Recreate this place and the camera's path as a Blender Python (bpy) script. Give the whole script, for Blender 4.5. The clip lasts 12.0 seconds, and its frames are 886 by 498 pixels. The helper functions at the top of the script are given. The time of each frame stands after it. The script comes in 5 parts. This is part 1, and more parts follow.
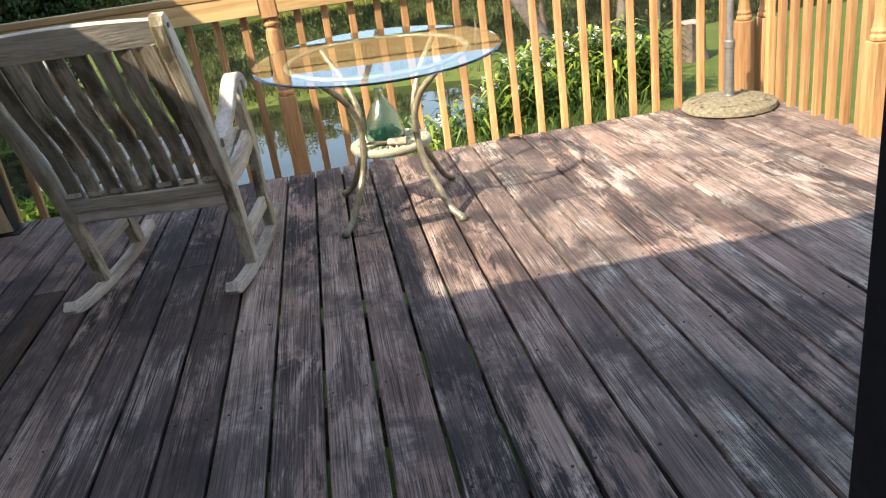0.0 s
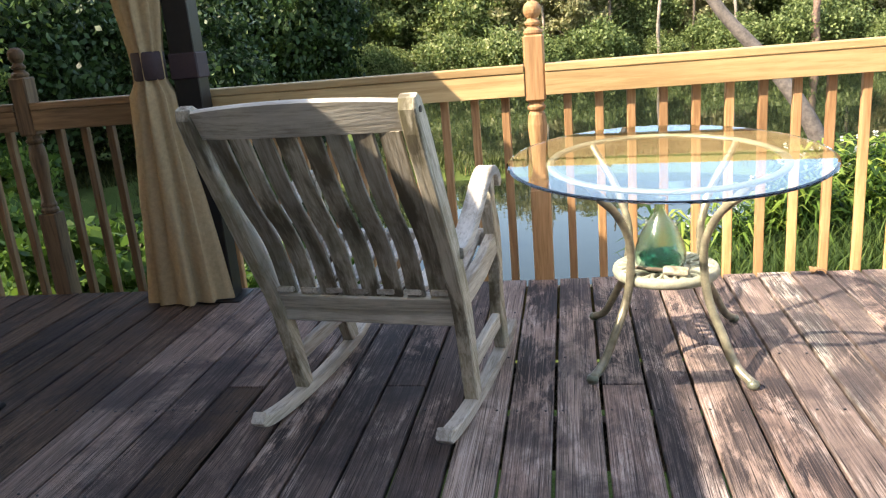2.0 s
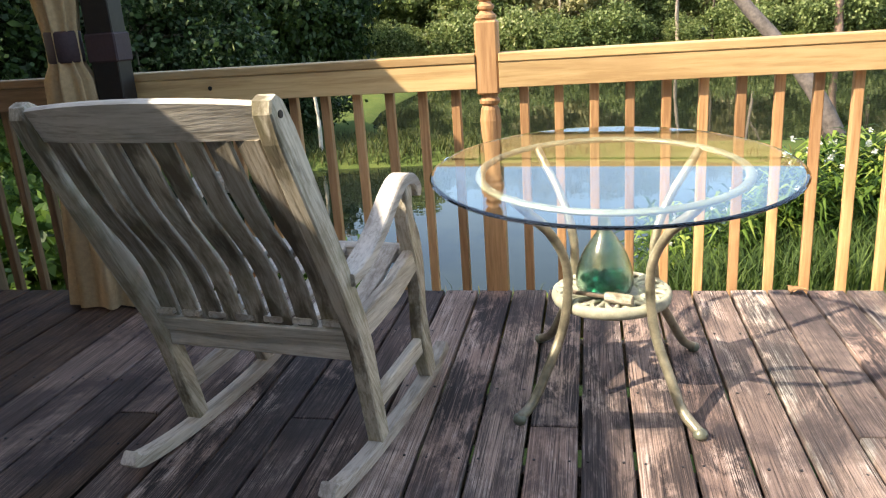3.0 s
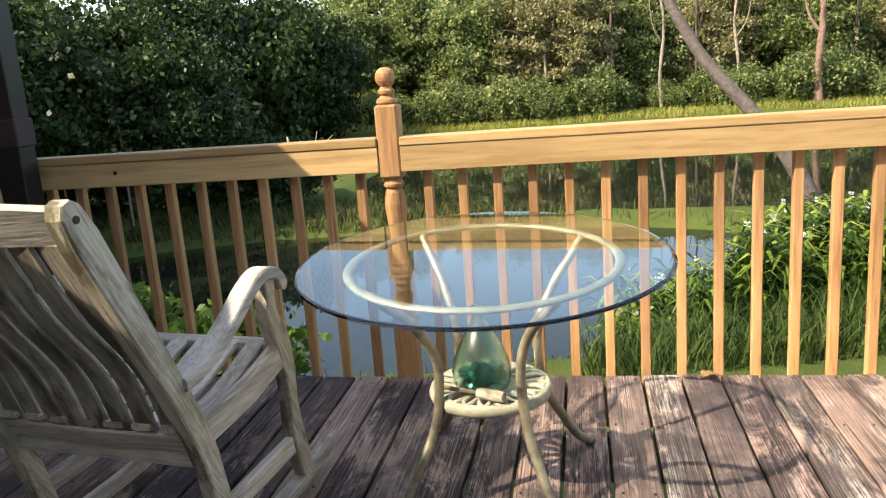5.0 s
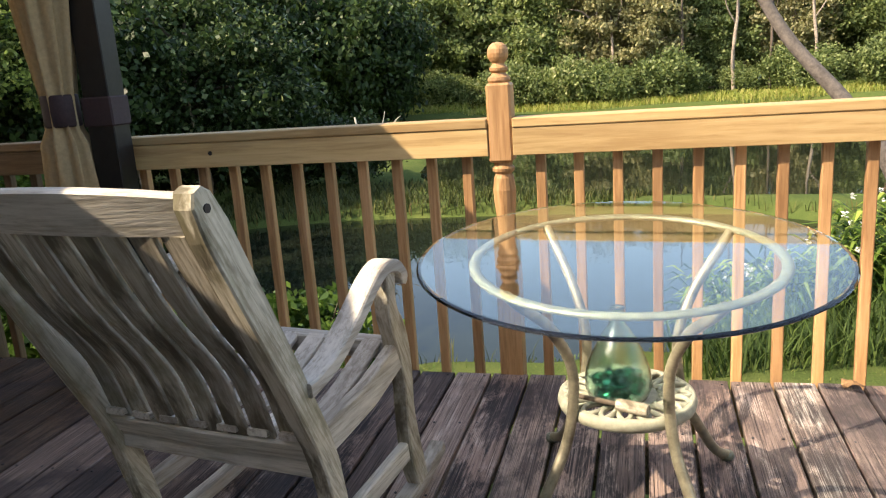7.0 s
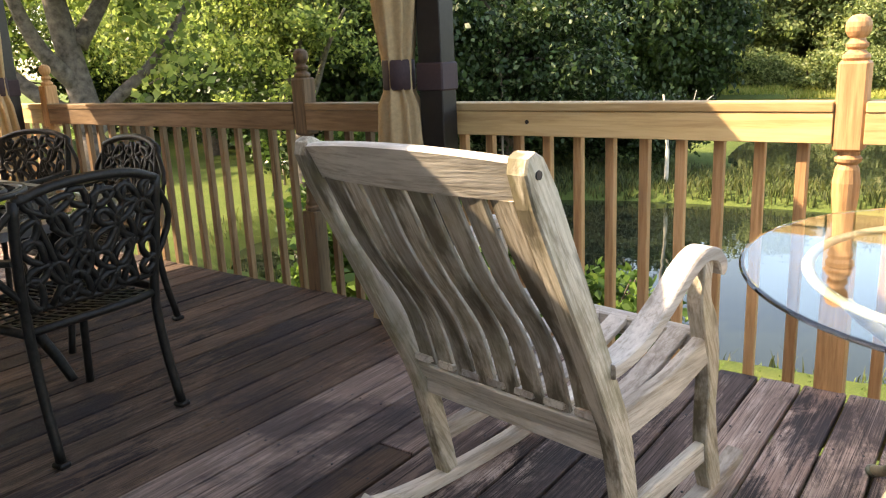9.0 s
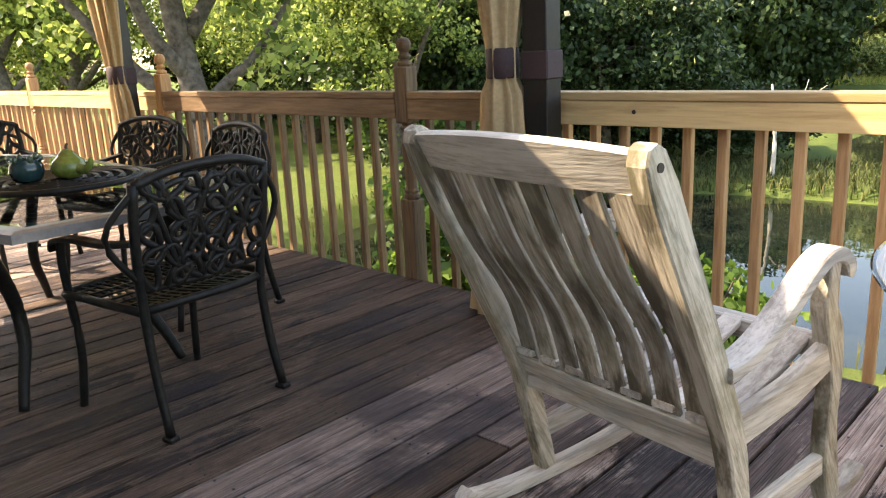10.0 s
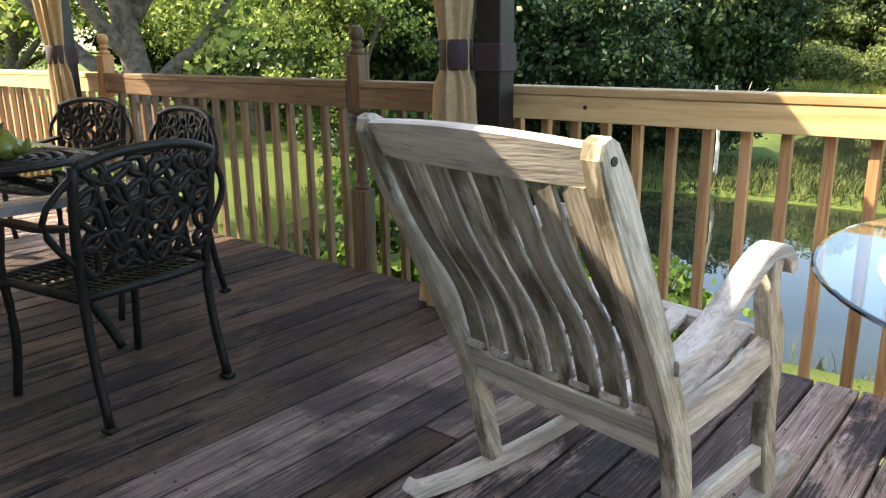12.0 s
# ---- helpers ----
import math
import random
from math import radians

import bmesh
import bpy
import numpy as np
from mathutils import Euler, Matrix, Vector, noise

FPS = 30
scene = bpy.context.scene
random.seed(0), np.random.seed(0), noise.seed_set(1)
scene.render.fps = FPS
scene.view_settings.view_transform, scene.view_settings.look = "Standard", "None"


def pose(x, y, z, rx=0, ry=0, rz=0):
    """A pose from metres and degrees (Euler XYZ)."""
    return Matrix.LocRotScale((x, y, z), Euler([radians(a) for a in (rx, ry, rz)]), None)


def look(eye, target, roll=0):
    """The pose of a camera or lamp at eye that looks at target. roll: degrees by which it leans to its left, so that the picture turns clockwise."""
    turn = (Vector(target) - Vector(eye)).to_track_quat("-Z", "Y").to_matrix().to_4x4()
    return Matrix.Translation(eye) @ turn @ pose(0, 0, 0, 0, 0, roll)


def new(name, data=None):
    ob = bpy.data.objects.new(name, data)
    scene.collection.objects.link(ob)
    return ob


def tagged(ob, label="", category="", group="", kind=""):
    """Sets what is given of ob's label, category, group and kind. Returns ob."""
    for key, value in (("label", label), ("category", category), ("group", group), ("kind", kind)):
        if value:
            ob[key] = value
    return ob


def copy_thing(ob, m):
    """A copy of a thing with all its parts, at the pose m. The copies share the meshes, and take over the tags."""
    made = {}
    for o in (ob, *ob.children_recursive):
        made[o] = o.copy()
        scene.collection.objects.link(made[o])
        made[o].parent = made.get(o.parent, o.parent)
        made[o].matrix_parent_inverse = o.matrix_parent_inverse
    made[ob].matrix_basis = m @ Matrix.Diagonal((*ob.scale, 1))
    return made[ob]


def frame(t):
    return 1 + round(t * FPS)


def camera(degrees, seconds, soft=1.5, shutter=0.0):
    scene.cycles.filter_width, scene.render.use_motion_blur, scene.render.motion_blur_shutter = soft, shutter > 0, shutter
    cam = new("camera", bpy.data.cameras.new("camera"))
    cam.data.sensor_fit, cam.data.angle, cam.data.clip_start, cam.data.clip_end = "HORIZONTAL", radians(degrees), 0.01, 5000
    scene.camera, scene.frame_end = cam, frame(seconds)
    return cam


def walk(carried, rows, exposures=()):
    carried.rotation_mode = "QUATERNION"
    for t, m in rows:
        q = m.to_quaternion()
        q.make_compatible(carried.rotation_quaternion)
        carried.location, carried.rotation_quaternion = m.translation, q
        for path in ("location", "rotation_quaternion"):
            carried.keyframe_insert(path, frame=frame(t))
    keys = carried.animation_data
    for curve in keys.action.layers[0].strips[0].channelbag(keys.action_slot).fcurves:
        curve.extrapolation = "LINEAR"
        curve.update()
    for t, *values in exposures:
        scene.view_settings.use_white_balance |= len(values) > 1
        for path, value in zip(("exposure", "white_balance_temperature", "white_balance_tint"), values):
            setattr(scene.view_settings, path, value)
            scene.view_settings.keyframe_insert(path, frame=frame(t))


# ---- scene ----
cam = camera(59.8, 12.0, 1.2)
PATH = [
    (0, (0.244, -4.152, 1.155), (0.448, -2.318, 0.384), -8.2),
    (0.5, (0.215, -4.104, 1.134), (0.284, -2.283, 0.31), -7.5),
    (1, (0.205, -3.922, 1.121), (0.19, -2.077, 0.347), -6.9),
    (1.5, (0.135, -3.709, 1.138), (0.032, -1.844, 0.425), -6.2),
    (2, (0.145, -3.465, 1.156), (-0.192, -1.569, 0.617), -4.9),
    (2.5, (0.297, -3.231, 1.161), (-0.205, -1.372, 0.622), -2.8),
    (3, (0.392, -3.08, 1.157), (0.017, -1.206, 0.57), -3.9),
    (3.5, (0.472, -2.98, 1.223), (0.147, -1.054, 0.79), -3.8),
    (5.3, (0.778, -2.909, 1.192), (0.412, -0.99, 0.763), -4.3),
    (5.5, (0.791, -2.891, 1.232), (0.521, -0.972, 0.736), -3.8),
    (6, (0.693, -2.855, 1.191), (0.598, -0.937, 0.632), -4.1),
    (6.5, (0.535, -2.828, 1.202), (0.334, -0.91, 0.673), -4.3),
    (7, (0.505, -2.765, 1.192), (-0.002, -0.887, 0.728), -4.1),
    (7.5, (0.496, -2.74, 1.191), (-0.335, -0.972, 0.762), -3.9),
    (7.7, (0.497, -2.726, 1.182), (-0.421, -1.004, 0.745), -3.7),
    (9.5, (0.397, -2.762, 1.186), (-0.846, -1.276, 0.691), -2.5),
    (10, (0.382, -2.756, 1.184), (-0.957, -1.357, 0.685), -2.8),
    (10.5, (0.378, -2.76, 1.179), (-0.984, -1.38, 0.689), -3.2),
    (11, (0.367, -2.773, 1.176), (-1.021, -1.419, 0.687), -2.6),
    (11.5, (0.383, -2.759, 1.181), (-0.936, -1.341, 0.683), -2.6),
    (12, (0.369, -2.754, 1.177), (-0.867, -1.27, 0.655), -0.8),
]
walk(cam, [(t, look(eye, target, roll)) for t, eye, target, roll in PATH],
     [(0.0, 1.67, 7500, 10), (1.0, 1.93, 7300, 10), (2.5, 1.96, 7300, 10), (3.5, 1.51, 7500, 10), (5.5, 1.41, 7700, 10), (6.5, 1.41, 7600, 10), (7.5, 1.81, 8200, 13), (9.5, 2.55, 8800, 15), (10.5, 2.58, 7900, 12), (12.0, 2.47, 7600, 10)])

# ---- light ----
world = bpy.data.worlds.new("sky")
scene.world = world
world.use_nodes = True
_nt = world.node_tree
_sky = _nt.nodes.new("ShaderNodeTexSky")
_sky.sky_type, _sky.sun_disc = "NISHITA", False
_sky.sun_elevation, _sky.sun_rotation = radians(42.7), radians(236.5)
_bg = _nt.nodes["Background"]
_bg.inputs[1].default_value = 0.15
_nt.links.new(_sky.outputs[0], _bg.inputs[0])
SUN_WAY = Vector((0.65, 0.43, -0.72))
sun_data = bpy.data.lights.new("sun", "SUN")
sun_data.energy, sun_data.angle, sun_data.color = 3.4, radians(0.55), (1.0, 0.92, 0.80)
sun = new("sun", sun_data)
sun.matrix_world = look((0, 0, 30), Vector((0, 0, 30)) + SUN_WAY)


# ---- helpers for building ----
def mesh_of(bm, material, name, smooth=False):
    me = bpy.data.meshes.new(name)
    bm.to_mesh(me)
    bm.free()
    me.materials.append(material)
    if smooth:
        me.shade_smooth()
    return me


def part(name, bm, material, parent=None, label="", smooth=False, at=None):
    """One mesh object, from a bmesh or a ready mesh, under a thing or a part."""
    me = bm if isinstance(bm, bpy.types.Mesh) else mesh_of(bm, material, name, smooth)
    ob = new(name, me)
    if parent is not None:
        ob.parent = parent
    if at is not None:
        ob.matrix_basis = at
    if label:
        ob["label"] = label
    return ob


def box(bm, x0, x1, y0, y1, z0, z1, bevel=0.0, m=None):
    r = bmesh.ops.create_cube(bm, size=1)["verts"]
    bmesh.ops.scale(bm, verts=r, vec=(x1 - x0, y1 - y0, z1 - z0))
    bmesh.ops.translate(bm, verts=r, vec=((x0 + x1) / 2, (y0 + y1) / 2, (z0 + z1) / 2))
    if bevel:
        edges = list({e for v in r for e in v.link_edges})
        out = bmesh.ops.bevel(bm, geom=edges, offset=bevel, segments=1, affect="EDGES", profile=0.5)
        r = list({v for f in out["faces"] for v in f.verts} | {v for v in r if v.is_valid})
    if m is not None:
        bmesh.ops.transform(bm, matrix=m, verts=r)
    return r


def boxed(*args, **kw):
    bm = bmesh.new()
    box(bm, *args, **kw)
    return bm


def lathe(bm, profile, segs=20, m=None):
    """Turn a list of (radius, z) round z."""
    rings = []
    for r, z in profile:
        rings.append([bm.verts.new((r * math.cos(2 * math.pi * k / segs), r * math.sin(2 * math.pi * k / segs), z)) for k in range(segs)])
    for a, b in zip(rings, rings[1:]):
        for k in range(segs):
            bm.faces.new((a[k], a[(k + 1) % segs], b[(k + 1) % segs], b[k]))
    if profile[0][0] > 1e-4:
        bm.faces.new(rings[0][::-1])
    if profile[-1][0] > 1e-4:
        bm.faces.new(rings[-1])
    if m is not None:
        bmesh.ops.transform(bm, matrix=m, verts=[v for q in rings for v in q])


def tube(bm, pts, radius, segs=8, flat=1.0, caps=True):
    """A tube along points; radius is a number or one for each point; flat squeezes it along its second axis."""
    pts = [Vector(p) for p in pts]
    n = len(pts)
    rad = radius if hasattr(radius, "__len__") else [radius] * n
    up = Vector((0, 0, 1))
    rings = []
    for i, p in enumerate(pts):
        d = (pts[min(i + 1, n - 1)] - pts[max(i - 1, 0)]).normalized()
        a = d.cross(up)
        if a.length < 0.05:
            a = d.cross(Vector((0, 1, 0)))
        a.normalize()
        if rings and a.dot(last) < 0:
            a = -a
        last = a
        b = d.cross(a)
        rings.append([bm.verts.new(p + rad[i] * (math.cos(2 * math.pi * k / segs) * a + flat * math.sin(2 * math.pi * k / segs) * b)) for k in range(segs)])
    for q, w in zip(rings, rings[1:]):
        for k in range(segs):
            bm.faces.new((q[k], q[(k + 1) % segs], w[(k + 1) % segs], w[k]))
    if caps:
        bm.faces.new(rings[0][::-1])
        bm.faces.new(rings[-1])


def smooth_path(pts, steps=6):
    """A rounded line through the points."""
    p = [Vector(q) for q in pts]
    p = [2 * p[0] - p[1]] + p + [2 * p[-1] - p[-2]]
    out = []
    for i in range(1, len(p) - 2):
        for k in range(steps):
            t = k / steps
            out.append(0.5 * (2 * p[i] + (p[i + 1] - p[i - 1]) * t + (2 * p[i - 1] - 5 * p[i] + 4 * p[i + 1] - p[i + 2]) * t * t + (3 * p[i] - p[i - 1] - 3 * p[i + 1] + p[i + 2]) * t ** 3))
    out.append(p[-2])
    return out


def ribbon(bm, line, width, thick, side):
    """A bar of oblong section along a line in a plane: width along the vector side, thick across it."""
    line = [Vector(p) for p in line]
    side = Vector(side).normalized()
    n = len(line)
    widths = width if hasattr(width, "__len__") else [width] * n
    thicks = thick if hasattr(thick, "__len__") else [thick] * n
    rings = []
    for i, p in enumerate(line):
        d = (line[min(i + 1, n - 1)] - line[max(i - 1, 0)]).normalized()
        up = side.cross(d).normalized()
        w, h = widths[i] / 2, thicks[i] / 2
        c = min(0.004, w * 0.3, h * 0.3)
        rings.append([bm.verts.new(p + side * a + up * b) for a, b in ((w - c, h), (w, h - c), (w, -h + c), (w - c, -h), (-w + c, -h), (-w, -h + c), (-w, h - c), (-w + c, h))])
    for q, w in zip(rings, rings[1:]):
        for k in range(8):
            bm.faces.new((q[k], q[(k + 1) % 8], w[(k + 1) % 8], w[k]))
    bm.faces.new(rings[0][::-1])
    bm.faces.new(rings[-1])
    bmesh.ops.recalc_face_normals(bm, faces=bm.faces)


def thing(name, label, category, group="", at=None, kind=""):
    ob = new(name)
    ob.empty_display_size = 0.1
    if at is not None:
        ob.matrix_basis = at
    return tagged(ob, label, category, group, kind)


# ---- materials ----
def mat(name):
    m = bpy.data.materials.new(name)
    m.use_nodes = True
    t = m.node_tree
    return m, t, t.nodes["Principled BSDF"]


def nd(t, kind, **values):
    n = t.nodes.new(kind)
    for k, v in values.items():
        n.inputs[k.replace("_", " ")].default_value = v
    return n


def ramp(t, src, stops):
    r = t.nodes.new("ShaderNodeValToRGB")
    e = r.color_ramp.elements
    while len(e) < len(stops):
        e.new(0.5)
    for q, (p, c) in zip(e, stops):
        q.position, q.color = p, (*c, 1)
    t.links.new(src, r.inputs[0])
    return r.outputs[0]


def mix(t, a, b, fac, mode="MIX"):
    n = t.nodes.new("ShaderNodeMix")
    n.data_type, n.blend_type = "RGBA", mode
    for v, i in ((fac, 0), (a, 6), (b, 7)):
        if isinstance(v, bpy.types.NodeSocket):
            t.links.new(v, n.inputs[i])
        else:
            n.inputs[i].default_value = v if i == 0 else (*v, 1)
    return n.outputs[2]


def maths(t, op, a, b=0.0):
    n = t.nodes.new("ShaderNodeMath")
    n.operation = op
    for i, v in enumerate((a, b)):
        if isinstance(v, bpy.types.NodeSocket):
            t.links.new(v, n.inputs[i])
        else:
            n.inputs[i].default_value = v
    return n.outputs[0]


def coords(t, scale, what="Object", shift=True, turn=0.0):
    """Coordinates in metres, scaled along each axis, and shifted by the object's own random number."""
    c = t.nodes.new("ShaderNodeTexCoord")
    m = t.nodes.new("ShaderNodeMapping")
    m.inputs["Scale"].default_value = scale
    r = t.nodes.new("ShaderNodeMapping")
    r.inputs["Rotation"].default_value = (radians(turn), 0, 0)
    t.links.new(c.outputs[what], r.inputs["Vector"])
    t.links.new(r.outputs[0], m.inputs["Vector"])
    if shift:
        o = t.nodes.new("ShaderNodeObjectInfo")
        v = t.nodes.new("ShaderNodeVectorMath")
        v.operation = "SCALE"
        v.inputs[0].default_value = (37.0, 91.0, 53.0)
        t.links.new(o.outputs["Random"], v.inputs["Scale"])
        t.links.new(v.outputs[0], m.inputs["Location"])
    return m.outputs[0]


def noise_of(t, vec, scale, detail=4.0, rough=0.55, distort=0.0):
    n = nd(t, "ShaderNodeTexNoise", Scale=scale, Detail=detail, Roughness=rough, Distortion=distort)
    t.links.new(vec, n.inputs["Vector"])
    return n.outputs["Fac"]


def bumped(t, b, height, strength=0.4, distance=0.01):
    n = nd(t, "ShaderNodeBump", Strength=strength, Distance=distance)
    t.links.new(height, n.inputs["Height"])
    t.links.new(n.outputs[0], b.inputs["Normal"])


def wood(name, pale, mid, dark, along=1, stain=0.5, grain=1.0, rough=0.75, stain_scale=3.0, bump=0.5, moss=None, turn=0.0, stain_colour=None, streak=0.45):
    """Wood with grain along one axis (0, 1, 2), stains and wear, each piece with its own shade."""
    m, t, b = mat(name)
    s = [1.0, 1.0, 1.0]
    s[along] = 0.07
    fine = noise_of(t, coords(t, tuple(v * 90 * grain for v in s), turn=turn), 1.0, 5, 0.65, 0.4)
    broad = noise_of(t, coords(t, tuple(v * 22 * grain for v in s), turn=turn), 1.0, 3, 0.6, 0.8)
    blot = noise_of(t, coords(t, tuple(1.0 if i != along else streak for i in range(3)), turn=turn), stain_scale, 5, 0.62, 0.3)
    g = maths(t, "ADD", maths(t, "MULTIPLY", fine, 0.55), maths(t, "MULTIPLY", broad, 0.45))
    col = ramp(t, g, [(0.40, dark), (0.5, mid), (0.60, pale)])
    o = t.nodes.new("ShaderNodeObjectInfo")
    shade = ramp(t, o.outputs["Random"], [(0.0, (0.72, 0.70, 0.70)), (1.0, (1.2, 1.18, 1.14))])
    col = mix(t, col, shade, 1.0, "MULTIPLY")
    if stain:
        col = mix(t, col, stain_colour or dark, maths(t, "MULTIPLY", ramp(t, blot, [(0.49, (0, 0, 0)), (0.60, (1, 1, 1))]), stain))
    if moss:
        green = noise_of(t, coords(t, (1, 1, 1)), 7.0, 4, 0.7)
        col = mix(t, col, moss, maths(t, "MULTIPLY", ramp(t, green, [(0.5, (0, 0, 0)), (0.7, (1, 1, 1))]), 0.6))
    t.links.new(col, b.inputs["Base Color"])
    b.inputs["Roughness"].default_value = rough
    b.inputs["Specular IOR Level"].default_value = 0.3
    if bump:
        bumped(t, b, g, bump, 0.006)
    return m


def plain(name, colour, rough=0.5, metal=0.0, vary=0.25, scale=20.0, bump=0.15):
    m, t, b = mat(name)
    f = noise_of(t, coords(t, (1, 1, 1)), scale, 5, 0.65)
    lo = tuple(c * (1 - vary) for c in colour)
    hi = tuple(min(1.0, c * (1 + vary)) for c in colour)
    t.links.new(ramp(t, f, [(0.3, lo), (0.7, hi)]), b.inputs["Base Color"])
    b.inputs["Roughness"].default_value, b.inputs["Metallic"].default_value = rough, metal
    if bump:
        bumped(t, b, f, bump, 0.004)
    return m


def leafy(name, stops, through_light=0.35, rough=0.45):
    m, t, b = mat(name)
    g = t.nodes.new("ShaderNodeNewGeometry")
    o = t.nodes.new("ShaderNodeObjectInfo")
    r = maths(t, "ADD", maths(t, "MULTIPLY", g.outputs["Random Per Island"], 0.8), maths(t, "MULTIPLY", o.outputs["Random"], 0.2))
    col = ramp(t, r, stops)
    t.links.new(col, b.inputs["Base Color"])
    b.inputs["Roughness"].default_value = rough
    b.inputs["Specular IOR Level"].default_value = 0.2
    tr = t.nodes.new("ShaderNodeBsdfTranslucent")
    t.links.new(mix(t, col, (0.9, 1.0, 0.35), 0.35, "MULTIPLY"), tr.inputs["Color"])
    mx = t.nodes.new("ShaderNodeMixShader")
    mx.inputs[0].default_value = through_light
    t.links.new(b.outputs[0], mx.inputs[1])
    t.links.new(tr.outputs[0], mx.inputs[2])
    t.links.new(mx.outputs[0], t.nodes["Material Output"].inputs["Surface"])
    return m




def deck_material(name, base, tints, mould, shine=0.3):
    """Weathered planks: fine grooves along the board, black mould blotches, pale worn streaks, and each board's own tint."""
    m, t, b = mat(name)
    fine = noise_of(t, coords(t, (330, 3.2, 60)), 1.0, 4, 0.66, 0.25)
    mid = noise_of(t, coords(t, (60, 1.6, 30)), 1.0, 4, 0.65, 1.2)
    blot = noise_of(t, coords(t, (10, 2.6, 4)), 1.0, 9, 0.76, 0.5)
    worn = noise_of(t, coords(t, (11, 2.2, 4)), 1.0, 8, 0.74, 0.4)
    place = t.nodes.new("ShaderNodeNewGeometry")
    patch = noise_of(t, place.outputs["Position"], 0.8, 3, 0.55)
    soak = noise_of(t, place.outputs["Position"], 2.3, 6, 0.68, 0.4)
    g = maths(t, "ADD", maths(t, "MULTIPLY", fine, 0.72), maths(t, "MULTIPLY", mid, 0.28))
    k = [tuple(c * f for c in base) for f in (0.07, 0.66, 1.0, 1.35)]
    col = ramp(t, g, [(0.385, k[0]), (0.44, k[1]), (0.52, k[2]), (0.61, k[3])])
    o = t.nodes.new("ShaderNodeObjectInfo")
    col = mix(t, col, ramp(t, o.outputs["Random"], tints), 1.0, "MULTIPLY")
    own = maths(t, "FRACT", maths(t, "MULTIPLY", o.outputs["Random"], 7.31), 0.0)
    pale = maths(t, "MULTIPLY", ramp(t, worn, [(0.50, (0, 0, 0)), (0.60, (1, 1, 1))]), ramp(t, fine, [(0.46, (0, 0, 0)), (0.54, (1, 1, 1))]))
    col = mix(t, col, tuple(min(0.6, c * 2.2) for c in base), maths(t, "MULTIPLY", pale, 0.75))
    black = maths(t, "MULTIPLY", ramp(t, blot, [(0.45, (0, 0, 0)), (0.525, (1, 1, 1))]), ramp(t, g, [(0.50, (1, 1, 1)), (0.62, (0.45, 0.45, 0.45))]))
    often = maths(t, "MULTIPLY", ramp(t, own, [(0.2, (0.3, 0.3, 0.3)), (0.6, (1, 1, 1))]), ramp(t, patch, [(0.40, (0.45, 0.45, 0.45)), (0.54, (1, 1, 1))]))
    black = maths(t, "MULTIPLY", black, often)
    col = mix(t, col, (0.018, 0.014, 0.017), maths(t, "MULTIPLY", black, mould))
    col = mix(t, col, (0.034, 0.027, 0.031), maths(t, "MULTIPLY", ramp(t, soak, [(0.50, (0, 0, 0)), (0.62, (1, 1, 1))]), 0.7))
    t.links.new(col, b.inputs["Base Color"])
    b.inputs["Roughness"].default_value = 0.7
    b.inputs["Specular IOR Level"].default_value = shine
    bumped(t, b, g, 0.8, 0.008)
    return m


DECK = deck_material("bleached_deck_wood", (0.285, 0.222, 0.198), [(0.0, (0.34, 0.32, 0.34)), (0.25, (0.60, 0.57, 0.57)), (0.45, (1.0, 0.86, 0.80)), (0.75, (1.15, 1.08, 1.02)), (1.0, (1.55, 1.48, 1.40))], 0.97)
# Brown and mid planks are darkened to carry the gazebo's shade in their colour.
DECK_BROWN = deck_material("shade_toned_brown_deck_wood", (0.098, 0.066, 0.049), [(0.0, (0.6, 0.6, 0.6)), (0.5, (0.9, 0.88, 0.86)), (1.0, (1.6, 1.55, 1.5))], 1.0, 0.15)
DECK_MID = deck_material("half_shade_toned_deck_wood", (0.215, 0.16, 0.138), [(0.0, (0.5, 0.48, 0.5)), (0.5, (0.95, 0.9, 0.88)), (1.0, (1.5, 1.45, 1.4))], 1.0, 0.22)
# Paler planks for the right end of the deck.
DECK_PALE = deck_material("paler_deck_wood", (0.36, 0.285, 0.25), [(0.0, (0.6, 0.57, 0.56)), (0.5, (1.0, 0.93, 0.9)), (1.0, (1.35, 1.3, 1.25))], 0.85)
RAIL_X = wood("rail_wood", (0.67, 0.475, 0.235), (0.60, 0.41, 0.19), (0.47, 0.30, 0.13), along=0, stain=0.4, streak=0.12, stain_scale=7, stain_colour=(0.34, 0.215, 0.10), grain=0.7, rough=0.6, bump=0.25)
RAIL_Y = wood("rail_wood_side", (0.67, 0.475, 0.235), (0.60, 0.41, 0.19), (0.47, 0.30, 0.13), along=1, stain=0.4, streak=0.12, stain_scale=7, stain_colour=(0.34, 0.215, 0.10), grain=0.7, rough=0.6, bump=0.25)
RAIL_Z = wood("rail_wood_upright", (0.52, 0.305, 0.155), (0.435, 0.245, 0.115), (0.31, 0.165, 0.075), along=2, stain=0.15, grain=0.8, rough=0.6, bump=0.25)
# Darker copies of the rail wood: the gazebo's shade is put into their colour.
BROWN_X = wood("shade_toned_rail_wood", (0.27, 0.18, 0.105), (0.21, 0.135, 0.075), (0.13, 0.08, 0.042), along=0, stain=0.3, grain=0.7, rough=0.65, bump=0.25)
BROWN_Z = wood("shade_toned_upright_wood", (0.235, 0.15, 0.085), (0.185, 0.115, 0.062), (0.11, 0.066, 0.035), along=2, stain=0.3, grain=0.8, rough=0.65, bump=0.25)

# ---- deck ----
X0, PITCH = -0.080, 0.1463
DECK_L, DECK_R, DECK_BACK = -10.2, 2.68, -3.74
POSTS_X = (0.0, -2.51, -5.06, -7.61, -10.12)
